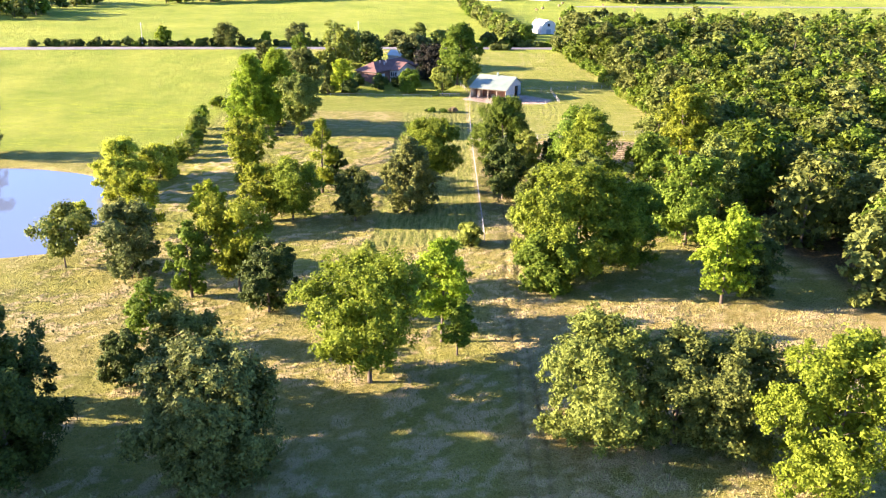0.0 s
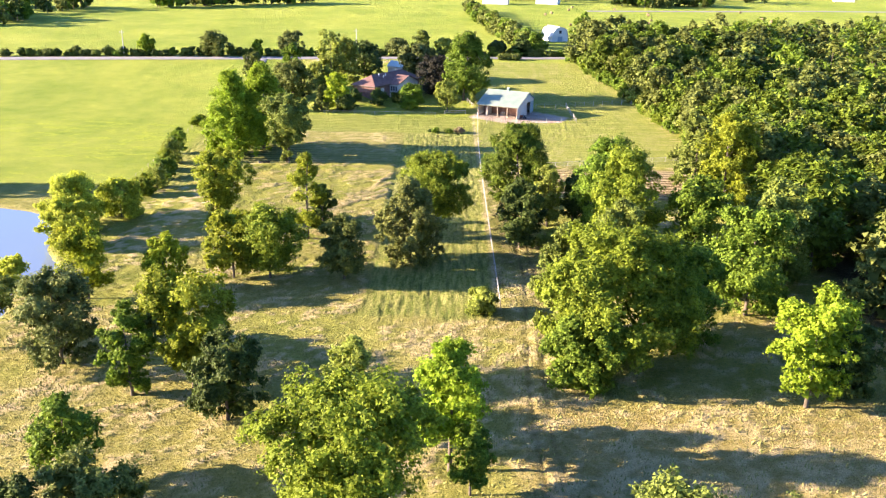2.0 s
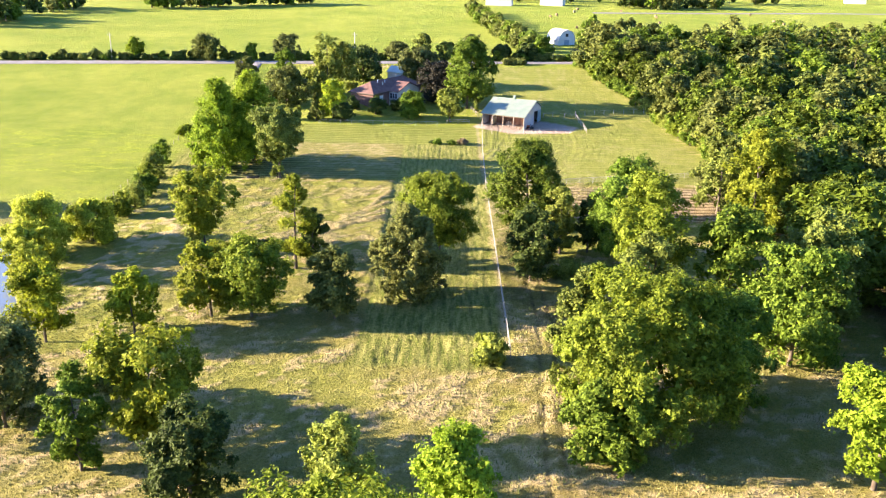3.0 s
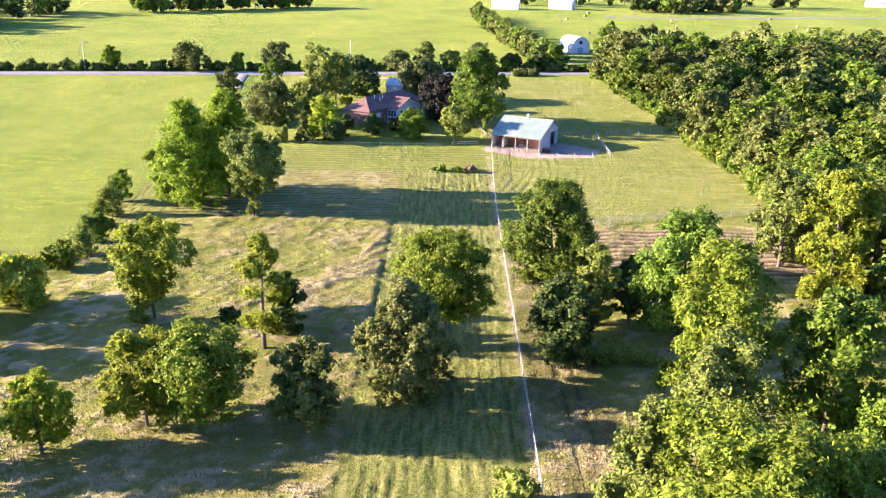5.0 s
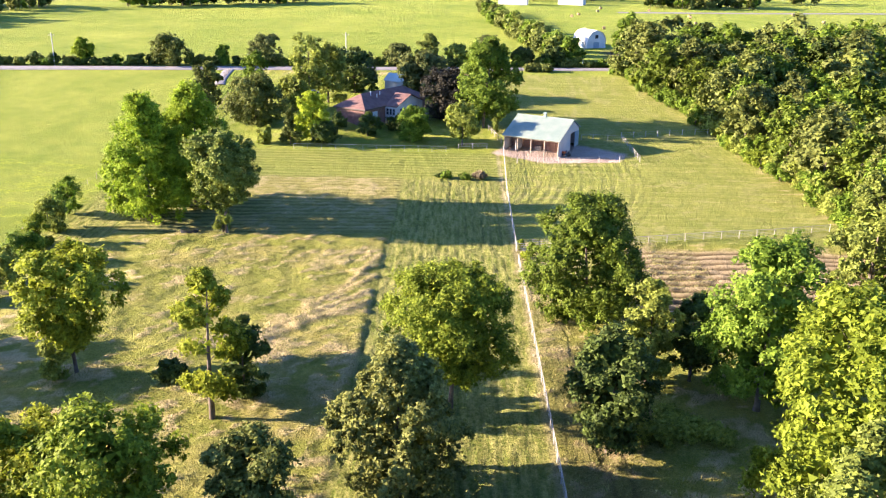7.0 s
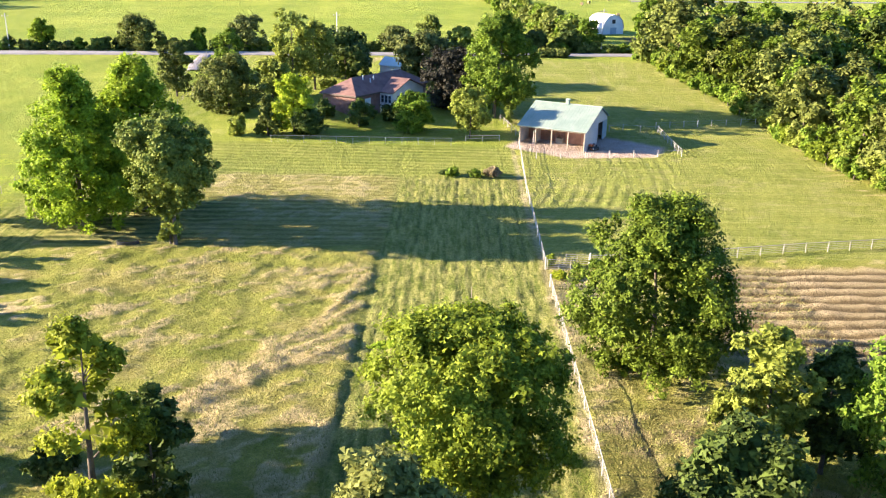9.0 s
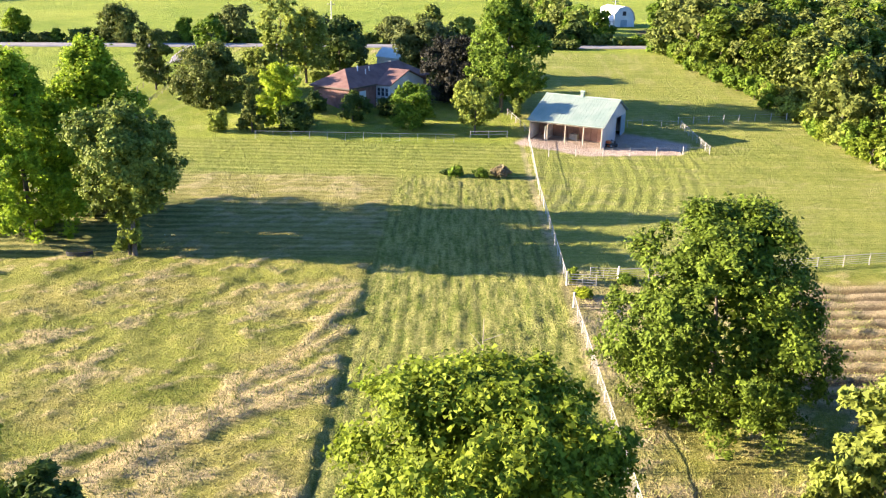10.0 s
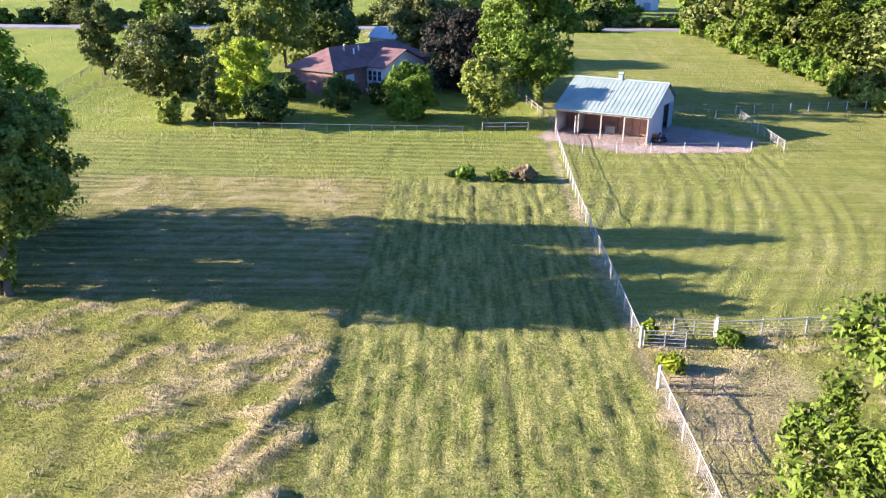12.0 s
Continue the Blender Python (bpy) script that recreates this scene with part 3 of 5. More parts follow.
def tree(label, x, y, h, r, kind, shape="round", low=0.22, leaves=4200, leaf=0.5, clumps=70, lump=0.22, name="tree", category="tree", group="", droop=0.0, trunk=1.0):
    """One tree: an empty at its foot with its trunk and its crown."""
    root = thing(name, pose(x, y, land(x, y) - 0.05), label, category, group)
    r = r * (1.07 if name == "tree" else 1.0)
    fine, leaf = (2.8, leaf * 0.82) if 0.3 <= leaf < 0.65 and y < 330 and h > 4 else (2.3, leaf * 1.04)
    if y < 110 and leaf < 0.4:
        fine, leaf = fine * 1.35, leaf * 0.82
    stem, crown = tree_meshes(next(seeds), h, r, kind, shape, low, leaves, leaf, clumps, lump, droop, trunk, fine=fine)
    part("trunk", stem, BARK, root)
    part("crown", crown, LEAVES[kind], root)
    return root


def bush(label, x, y, h, r, kind, leaves=900, leaf=0.32, name="shrub", category="shrub", group=""):
    return tree(label, x, y, h, r, kind, "round", 0.05, leaves, leaf, 22, 0.34, name, category, group, 0.0, 1.4)


# ---- trees nearest the start of the flight ----
tree("large dark-leaved broadleaf tree with a dense lumpy crown", -21.5, 70.0, 15.0, 6.4, "grey", "oval", 0.02, 12500, 0.4, 130, 0.2)
for sx, sy in ((-63.0, 79.0), (-61.0, 71.0), (-59.0, 62.0), (-62.0, 53.0), (-60.0, 44.0), (-72.0, 66.0)):
    tree("tall dark broadleaf tree deep in shade", sx, sy, 24.5, 6.0, "dark", "oval", 0.06, 1500, 1.1, 60)
tree("grey-green oak behind a dark broadleaf tree", -27.9, 83.0, 13.0, 3.9, "oak", "oval", 0.15, 4800, 0.36)
tree("fresh green young tree in rough grass", -35.8, 97.0, 10.2, 3.0, "mid", "round", 0.2, 3200, 0.34)
tree("small dark broadleaf tree at the edge of shade", -36.1, 88.0, 7.0, 2.6, "dark", "round", 0.1, 3000, 0.34)
tree("tall dark broadleaf tree deep in shade", -41.0, 70.0, 18.0, 5.2, "dark", "oval", 0.06, 8800, 0.4, 90)
tree("broad fresh green tree with an airy crown", -8.0, 89.0, 15.6, 7.0, "green", "round", 0.34, 10000, 0.37, 100, 0.19)
tree("pale green tree behind a broad one", -9.6, 105.5, 11.6, 3.3, "light", "oval", 0.3, 3800, 0.34)
tree("slender bright green tree on a bare trunk", 0.4, 100.0, 14.0, 3.7, "bright", "oval", 0.45, 5800, 0.34, 60, 0.25)
tree("small green tree on a thin trunk", 2.3, 96.0, 7.5, 2.3, "mid", "round", 0.4, 2500, 0.3)
tree("small fresh green tree under a broad one", -10.6, 92.2, 7.6, 2.1, "green", "oval", 0.3, 2200, 0.3)
tree("large olive-green tree with pale sunlit leaves", 16.6, 76.0, 14.0, 6.0, "olive", "oval", 0.0, 10500, 0.34, 120, 0.19)
tree("grey-green oak in a dense clump", 24.0, 75.5, 13.4, 4.6, "oak", "oval", 0.0, 7500, 0.35, 100)
tree("spreading dark oak in a dense clump", 30.0, 75.0, 12.6, 5.4, "oak", "round", 0.0, 8500, 0.35, 110)
tree("bright yellow-green tree with loose branches", 35.8, 66.5, 17.6, 5.3, "green", "oval", 0.0, 9800, 0.35, 130)

# ---- between the flight's start and the pond ----
tree("small flat-topped grey-green tree near the pond", -60.0, 127.5, 9.4, 5.4, "olive", "vase", 0.45, 3500, 0.34, 50)
tree("grey-green oak with a full crown", -47.8, 123.0, 12.4, 4.8, "grey", "oval", 0.1, 5800, 0.34, 80)
tree("narrow green tree clothed to the ground", -36.2, 115.0, 12.4, 2.8, "mid", "column", 0.06, 4500, 0.32)
tree("yellowing tree with an open crown and bare trunk", -29.6, 117.0, 14.0, 5.4, "lime", "vase", 0.35, 6500, 0.35, 75, 0.23)
tree("dark bushy oak beside a yellowing tree", -23.8, 109.5, 10.8, 3.7, "dark", "round", 0.1, 5200, 0.34)
tree("small yellow-green tree near the pond bank", -52.9, 144.0, 10.7, 4.4, "yellow", "round", 0.4, 4500, 0.34, 55, 0.25)
tree("feathery yellow willow on the pond bank", -68.0, 177.0, 10.2, 5.6, "willow", "round", 0.06, 8000, 0.33, 90, 0.22, "willow_tree", "tree", "pond willows", 0.4)
tree("low yellow willow on the pond bank", -63.0, 185.0, 7.2, 4.8, "willow", "round", 0.06, 5200, 0.33, 60, 0.24, "willow_tree", "tree", "pond willows", 0.4)
tree("small yellow willow at the water's edge", -65.6, 167.0, 8.0, 4.4, "willow", "round", 0.06, 5200, 0.33, 60, 0.24, "willow_tree", "tree", "pond willows", 0.4)
tree("grey-green oak on the pond's far bank", -113.0, 203.0, 14.0, 6.0, "oak", "round", 0.1, 3600, 0.5)
tree("young yellow-green tree in rough grass", -42.3, 147.0, 9.4, 3.1, "yellow", "oval", 0.2, 3200, 0.32)
tree("little yellow willow at the water's edge", -67.8, 151.0, 5.0, 2.7, "willow", "round", 0.06, 1900, 0.32, 30, 0.3, "willow_tree", "tree", "pond willows", 0.5)
tree("thin grey-green young tree in rough grass", -38.4, 129.0, 6.6, 2.4, "oak", "oval", 0.25, 1900, 0.3)

# ---- in the meadow ----
tree("yellow-green tree with a spreading crown in dry grass", -41.8, 180.0, 13.3, 5.8, "lime", "vase", 0.5, 8500, 0.35, 95, 0.2)
bush("pale greyish bush at the foot of a tree", -43.4, 178.6, 5.2, 1.7, "light", 1500, 0.3)
tree("tall thin pale green tree with sparse leaves", -24.8, 171.0, 17.3, 2.9, "lime", "column", 0.14, 5000, 0.3, 45, 0.3)
tree("dark bushy tree close behind a thin pale one", -22.6, 175.0, 9.5, 2.3, "dark", "oval", 0.1, 3000, 0.34)
tree("fresh green tree on a forked trunk", -27.6, 151.8, 11.3, 5.5, "green", "round", 0.36, 7500, 0.34, 85)
tree("pale yellow-green tree beside a green one", -33.4, 152.3, 11.3, 4.3, "lime", "oval", 0.3, 5200, 0.34, 60)
tree("dark round oak beside the mown strip", -16.0, 151.5, 10.7, 3.6, "oak", "round", 0.2, 5500, 0.34)
tree("cone-shaped sage-green tree standing on the mown strip", -6.1, 159.0, 15.2, 5.0, "sage", "flame", 0.02, 17500, 0.24, 170, 0.15)
tree("broad green tree standing on the mown strip", -1.9, 172.5, 14.9, 6.1, "green", "round", 0.6, 27000, 0.2, 150, 0.19)
tree("tall bright green tree with a dense pointed crown", -53.4, 236.8, 21.8, 7.0, "bright", "flame", 0.0, 14500, 0.38, 170, 0.18)
tree("tall bright green tree close beside its twin", -47.6, 244.2, 22.8, 6.8, "bright", "flame", 0.0, 13500, 0.38, 170, 0.18)
tree("grey-green oak with an ivy-clad trunk", -38.6, 229.5, 16.3, 5.6, "olive", "round", 0.62, 8500, 0.36, 110, 0.2)
bush("pale ivy growth round the foot of an oak", -39.2, 229.6, 8.0, 1.9, "light", 2200, 0.3, "ivy_clump", "ivy")

leader = thing("dead_branch", pose(-1.9, 188.7, land(-1.9, 188.7)), "bare pale dead trunk rising above a green crown", "dead tree")
part("trunk", rodded((0, 0, 0), (0.1, 0, 10.6), 0.09, 0.02, 7), WEATHERED_WOOD, leader)
part("branch", rodded((0.07, 0, 10.6 * 0.86), (1.3, 0.2, 10.6 * 0.9), 0.03, 0.012, 5), WEATHERED_WOOD, leader)
part("branch", rodded((0.06, 0, 10.6 * 0.82), (-0.7, 0.2, 10.6 * 0.9), 0.03, 0.01, 5), WEATHERED_WOOD, leader)

# ---- along the fence ----
tree("large leafy green tree beside the white fence", 14.2, 194.5, 16.6, 6.3, "deep", "oval", 0.03, 32000, 0.2, 150, 0.19)
tree("tall narrow dark tree beside the fence", 12.3, 166.0, 12.5, 3.7, "dark", "column", 0.08, 6500, 0.34, 80, 0.26)
tree("small olive-green cedar in dry grass", 18.4, 179.0, 12.4, 2.9, "light", "oval", 0.08, 6500, 0.26)
tree("small dark tree in dry grass", 23.2, 180.0, 10.0, 2.6, "dark", "oval", 0.08, 4000, 0.32)
tree("tall green tree with an uneven crown", 28.2, 173.8, 18.7, 5.7, "mid", "oval", 0.08, 8800, 0.35, 95)
tree("broad spreading green tree with a wide airy crown", 20.4, 122.5, 17.6, 8.7, "green", "round", 0.1, 19000, 0.34, 150, 0.17)
tree("low bushy green tree under a spreading one", 16.6, 117.2, 9.8, 4.6, "mid", "round", 0.02, 7000, 0.33, 80, 0.2)
tree("dark green tree in the shade of a spreading one", 30.0, 128.0, 14.5, 4.6, "mid", "oval", 0.06, 6500, 0.35, 90)
tree("slim olive-green tree behind a spreading one", 14.6, 131.0, 15.6, 3.5, "olive", "oval", 0.06, 6200, 0.33, 80)
tree("pale olive tree in a dense clump", 25.0, 146.0, 15.0, 4.8, "olive", "oval", 0.08, 6200, 0.34)
tree("fresh green tree in a dense clump", 27.6, 156.0, 21.0, 5.8, "green", "oval", 0.08, 8800, 0.37, 95)
tree("bright green tree on a bare trunk", 40.2, 112.4, 14.4, 4.3, "bright", "round", 0.2, 6000, 0.35)
tree("dark low-branching tree beside a bright one", 46.0, 115.0, 9.5, 3.4, "dark", "round", 0.1, 3800, 0.35)
tree("tall green tree at the wood's edge", 41.8, 138.0, 16.4, 5.6, "mid", "oval", 0.12, 7500, 0.37, 85)
tree("yellow-green tree standing at the wood's edge", 53.5, 188.0, 21.0, 5.4, "lime", "oval", 0.05, 7500, 0.4, 85)
tree("dense olive tree at the wood's edge", 52.0, 203.0, 17.5, 4.8, "olive", "oval", 0.05, 5200, 0.4, 75)
tree("leafy green tree before the wood", 37.5, 150.0, 17.5, 5.4, "mid", "oval", 0.06, 5200, 0.42, 80)
tree("olive-green tree before the wood", 49.5, 150.0, 17.0, 5.2, "olive", "oval", 0.06, 5000, 0.42, 80)
for wx, wy in ((17.2, 168.0), (20.0, 169.0), (22.6, 168.2), (19.0, 171.0)):
    bush("patch of tall golden weeds between trees", wx, wy, 1.3, 1.9, "light", 1300, 0.2, "weed_clump", "weeds", "golden weeds")
bush("rambling green bush at the fence's end", 4.8, 138.5, 3.4, 2.4, "light", 1300, 0.34)

# ---- round the house ----
tree("blue-green conifer on the lawn", -65.5, 317.2, 12.7, 3.7, "oak", "oval", 0.12, 6000, 0.34, 90, 0.2, name="conifer_tree")
tree("spreading oak on the lawn", -50.5, 303.7, 12.0, 6.2, "oak", "round", 0.04, 7000, 0.42, 100, 0.2)
tree("tall green tree behind an oak", -51.0, 309.1, 17.5, 3.7, "mid", "oval", 0.1, 4200, 0.45)
tree("tall pale tree with wispy leaves behind the house", -40.1, 321.0, 19.2, 5.0, "light", "vase", 0.2, 3600, 0.42, 60, 0.2)
tree("yellow-green small tree behind the lawn", -44.0, 317.0, 9.0, 3.8, "light", "round", 0.05, 2600, 0.42)
tree("pale tall tree behind the house", -36.0, 326.0, 15.5, 5.3, "light", "oval", 0.08, 4200, 0.45)
tree("dark round tree behind the house", -30.3, 337.4, 11.5, 7.2, "dark", "round", 0.1, 3600, 0.55)
tree("chartreuse weeping tree on the lawn", -34.4, 290.0, 11.8, 3.7, "chartreuse", "oval", 0.04, 7000, 0.32, 90)
tree("small pointed cedar on the lawn", -39.0, 287.6, 8.2, 2.6, "oak", "cone", 0.02, 5200, 0.24, 90, 0.16, name="conifer_tree")
tree("low dark ornamental tree on the lawn", -31.6, 288.0, 4.8, 3.0, "dark", "round", 0.2, 2600, 0.3)
bush("dark bush against the house", -22.4, 294.4, 5.0, 2.7, "dark", 2600, 0.3)
bush("low dark bush beside the house wall", -29.6, 297.6, 3.2, 2.2, "dark", 1500, 0.3)
bush("low dark bush beside the patio", -16.0, 300.0, 3.4, 2.4, "dark", 1500, 0.3)
tree("round green tree before the white gable", -11.4, 292.4, 8.0, 3.3, "mid", "round", 0.06, 5200, 0.3, 80)
tree("pale open-crowned tree on the lawn", -0.4, 289.8, 9.8, 3.5, "light", "round", 0.35, 3800, 0.34, 80)
tree("tall green tree with a dense crown beside the barn", 4.8, 305.5, 21.6, 8.0, "mid", "oval", 0.12, 11000, 0.48, 140, 0.18)
tree("slim pointed cypress beside the barn", 7.6, 300.5, 6.1, 1.1, "olive", "column", 0.05, 1200, 0.36, name="cypress_tree")
tree("dark purple-leaved tree shading the house", -3.4, 311.0, 12.8, 6.2, "plum", "round", 0.04, 7000, 0.42, 90)
tree("grey-green oak behind the house", -11.0, 333.5, 11.6, 7.0, "grey", "round", 0.06, 5200, 0.45)
bush("small pale bush on the lawn", -45.0, 287.8, 3.6, 2.1, "light", 900, 0.34)
for k, (bx, by, bh) in enumerate(((-71, 268, 2.5), (-68, 238, 6.5), (-67, 229, 5.5), (-66, 222, 4.5), (-64, 214, 4.5), (-63, 206, 5.0), (-64, 200, 4.0))):
    bush("scrubby green bush in a field boundary", bx, by, bh, 2.5 + 0.2 * (k % 3), ("green", "mid", "light")[k % 3], 2400, 0.3, group="field boundary bushes")


# ---- the wood ----
def wood():
    rng = np.random.RandomState(5)
    kinds = ["oak", "mid", "olive", "oak", "mid", "dark", "dark", "deep", "oak", "deep"]
    models = []
    for k, kind in enumerate(kinds):
        stem, crown = tree_meshes(900 + k, 15.0, 5.2, kind, ("round", "oval")[k % 2], 0.02, 820, 0.74, 60, 0.24, order=0.6)
        models.append((stem, crown, kind))
    edge_models = []
    for k, kind in enumerate(["mid", "oak", "deep", "oak", "deep"]):
        stem, crown = tree_meshes(950 + k, 15.0, 5.2, kind, ("round", "oval")[k % 2], 0.0, 1150, 0.58, 80, 0.23, order=0.45)
        edge_models.append((stem, crown, kind))
    spots = []
    for y in np.arange(112, 432, 8.6):
        for x in np.arange(44, 300, 8.6):
            px, py = x + rng.uniform(-3.2, 3.2), y + rng.uniform(-3.2, 3.2)
            edge = float(wood_edge(py)) + 1.5
            if px > edge and px < 34 + 0.56 * py and py < 384 + (px - 48) * 0.22 and not (py < 150 and px < 66 and rng.rand() < 0.5):
                spots.append((px - edge, px, py))
    spots.sort()
    rest = []
    for n, (_, px, py) in enumerate(spots):
        k = rng.randint(len(models))
        s = rng.uniform(0.66, 1.22)
        turn = rng.uniform(0, 360)
        if n < 190:
            near_edge = 100 < py < 372 and n < 125
            stem, crown, kind = edge_models[k % 5] if near_edge else models[k]
            s = max(s, 0.95) if near_edge else s
            root = thing("tree", pose(px, py, land(px, py) - 0.05, 0, 0, turn), {"oak": "grey-green oak in the wood's crowded edge", "mid": "green broadleaf tree in the crowded wood", "olive": "olive-green tree in the crowded wood", "light": "pale green tree in the crowded wood", "dark": "dark broadleaf tree in the crowded wood", "green": "fresh green tree in the crowded wood", "grey": "greyish oak in the crowded wood", "deep": "deep green broadleaf tree in the crowded wood"}[kind], "tree", "trees of the wood")
            root.scale = (s * 1.05, s * 1.05, s)
            part("trunk", stem, BARK, root)
            part("crown", crown, LEAVES[kind], root)
        else:
            rest.append((px, py, s, turn, k))
    return rest


def woodland(name, label, rest, seed, kinds, leaves=520, leaf=1.5):
    """The far part of a wood: many crowns and trunks in one piece per leaf colour."""
    rng = np.random.RandomState(seed)
    root = thing(name, pose(0, 0, 0), label, "woodland", kind="stuff")
    crowns, sv, sf = {k: [] for k in kinds}, [], []
    for px, py, s, turn, k in rest:
        kind = kinds[k % len(kinds)]
        h, r = 15.0 * s, 5.4 * s
        c = crown_points(rng, h, r, h * 0.12, "round", 40)
        q = leaf_sprays(rng, c, r * 0.22 * rng.uniform(0.7, 1.3, 40), leaves, leaf, 0.0, h, h * 0.12, 6, 0.7)
        crowns[kind].append(q + np.array([px, py, land(px, py)]))
        z = land(px, py)
        v, f = tube([(px, py, z - 0.3), (px, py, z + h * 0.75)], [0.3 * s, 0.08], 5)
        o = len(sv)
        sv.extend(v)
        sf.extend([tuple(i + o for i in q4) for q4 in f])
    for kind, sets in crowns.items():
        if sets:
            tagged(part("crowns", loose_mesh("crowns", np.concatenate(sets), LEAVES[kind]), LEAVES[kind], root), kind="stuff")
    tagged(part("trunks", mesh_of("trunks", sv, sf, BARK, True), BARK, root), kind="stuff")


scrub_rng = random.Random(77)
for k in range(44):
    sy = 205 + k * 3.9 + scrub_rng.uniform(-1.2, 1.2)
    sx = float(wood_edge(sy)) + scrub_rng.uniform(-0.8, 1.6)
    bush("leafy scrub at the wood's sunny edge", sx, sy, scrub_rng.uniform(2.6, 5.6), scrub_rng.uniform(1.8, 2.8), scrub_rng.choice(["mid", "green", "olive", "light", "mid"]), 700, 0.4, group="wood edge scrub")
woodland("woodland", "crowded broadleaf wood in mixed greens", wood(), 11, ["oak", "mid", "olive", "mid", "dark", "oak"], 640, 1.1)
far_spots = []
far_rng = np.random.RandomState(21)
for count, x0, x1, y0, y1 in ((110, -330, -222, 462, 580), (60, -420, -300, 480, 640), (24, 40, 240, 690, 730), (30, -700, -420, 560, 700)):
    for _ in range(count):
        far_spots.append((far_rng.uniform(x0, x1), far_rng.uniform(y0, y1), far_rng.uniform(0.6, 1.0), 0, far_rng.randint(6)))
for k in range(44):
    u = far_rng.rand()
    far_spots.append((-184 + 90 * u + far_rng.uniform(-2, 2), 572 + 60 * u + far_rng.uniform(0, 16), far_rng.uniform(0.5, 0.9), 0, far_rng.randint(6)))
for k in range(36):
    u = far_rng.rand()
    far_spots.append((118 + 70 * u + far_rng.uniform(-3, 3), 640 + 16 * u + far_rng.uniform(0, 26), far_rng.uniform(0.45, 0.8), 0, far_rng.randint(6)))
woodland("far_woodland", "far dark wood beyond the hay field", far_spots, 12, ["oak", "mid", "dark"], 230, 2.0)


# ---- pond, road and drive ----
bm = bmesh.new()
rim = []
for k in range(72):
    a = 2 * math.pi * k / 72
    c, s = math.cos(a), math.sin(a)
    q = (abs(c / 38.0) ** 5 + abs(s / 33.0) ** 5) ** -0.2
    shift = 0.30 * max(0.0, 8 + q * s) - 0.25 * max(0.0, -18 - q * s)
    rim.append(bm.verts.new((-97 + q * c - shift, 161 + q * s, -1.62)))
bm.faces.new(rim)
tagged(part("pond_water", bm, WATER), "still blue-grey pond water reflecting the sky", "pond", kind="structure")


def ribbon(points, width, lift, material, name, label, category):
    """A strip laid on the land along a line of places."""
    line = []
    for (x0, y0), (x1, y1) in zip(points, points[1:]):
        n = max(2, int(math.hypot(x1 - x0, y1 - y0) / 3))
        for i in range(n):
            line.append((x0 + (x1 - x0) * i / n, y0 + (y1 - y0) * i / n))
    line.append(points[-1])
    b = bmesh.new()
    last = None
    for i, (x, y) in enumerate(line):
        xa, ya = line[max(i - 1, 0)]
        xb, yb = line[min(i + 1, len(line) - 1)]
        d = math.hypot(xb - xa, yb - ya)
        nx, ny = -(yb - ya) / d, (xb - xa) / d
        w = width / 2 * (1 + 0.06 * math.sin(i * 1.7))
        row = []
        for off, drop in ((-w - 0.5, 0.25), (-w, 0), (0, -0.06), (w, 0), (w + 0.5, 0.25)):
            px, py = x + nx * off, y + ny * off
            row.append(b.verts.new((px, py, land(px, py) + lift - drop)))
        if last:
            for j in range(4):
                b.faces.new((last[j], last[j + 1], row[j + 1], row[j]))
        last = row
    bmesh.ops.recalc_face_normals(b, faces=b.faces)
    return tagged(part(name, b, material), label, category, kind="structure")


ribbon([(-700, 300), (-300, 340), (-148, 359), (-72, 367.5), (46, 381), (140, 393), (400, 425)], 4.6, 0.28, GRAVEL, "road", "pale gravel country road beyond the fields", "road")
ribbon([(-72.5, 366), (-71, 350), (-69.5, 343)], 2.2, 0.2, GRAVEL, "driveway", "pale gravel drive curving to the house", "driveway")
ribbon([(90, 610), (178, 624), (250, 640), (420, 660)], 4.5, 0.3, GRAVEL, "far_road", "pale lane across the far hay field", "road")


# ---- fences ----
def fence(name, label, points, height, spacing, rails, post_r, rail_r, material, group="", post_material=None, braces=()):
    """Posts, and rails between them, along a line of places."""
    x0, y0 = points[0]
    root = thing(name, pose(x0, y0, land(x0, y0)), label, "fence", group)
    z00 = land(x0, y0)
    post_mesh = None
    spots = []
    for (ax, ay), (bx, by) in zip(points, points[1:]):
        n = max(1, round(math.hypot(bx - ax, by - ay) / spacing))
        spots += [(ax + (bx - ax) * i / n, ay + (by - ay) * i / n) for i in range(n)]
    spots.append(points[-1])
    rng = random.Random(len(spots) + int(x0))
    for x, y in spots:
        if post_mesh is None:
            b = rodded((0, 0, -0.3), (0, 0, height + 0.04), post_r, post_r * 0.94, 8)
            rod(b, (0, 0, height + 0.04), (0, 0, height + 0.07), post_r * 1.1, post_r * 0.5, 8)
            post_mesh = part("post", b, post_material or material, root)
            ob = post_mesh
        else:
            ob = new("post", post_mesh.data)
            ob.parent = root
        ob.location = (x - x0, y - y0, land(x, y) - z00)
        ob.rotation_euler = (rng.uniform(-0.03, 0.03), rng.uniform(-0.03, 0.03), 0)
    for (ax, ay), (bx, by) in zip(spots, spots[1:]):
        for h, r in rails:
            a = (ax - x0, ay - y0, land(ax, ay) - z00 + h)
            c = (bx - x0, by - y0, land(bx, by) - z00 + h)
            part("rail" if r >= rail_r else "wire", rodded(a, c, r, None, 5), material, root)
    for i in braces:
        ax, ay = spots[i]
        bx, by = spots[i + 1] if i >= 0 else spots[i - 1]
        part("brace", rodded((ax - x0, ay - y0, land(ax, ay) - z00 + height * 0.95), (bx - x0, by - y0, land(bx, by) - z00 + 0.1), rail_r, None, 6), material, root)
    return root


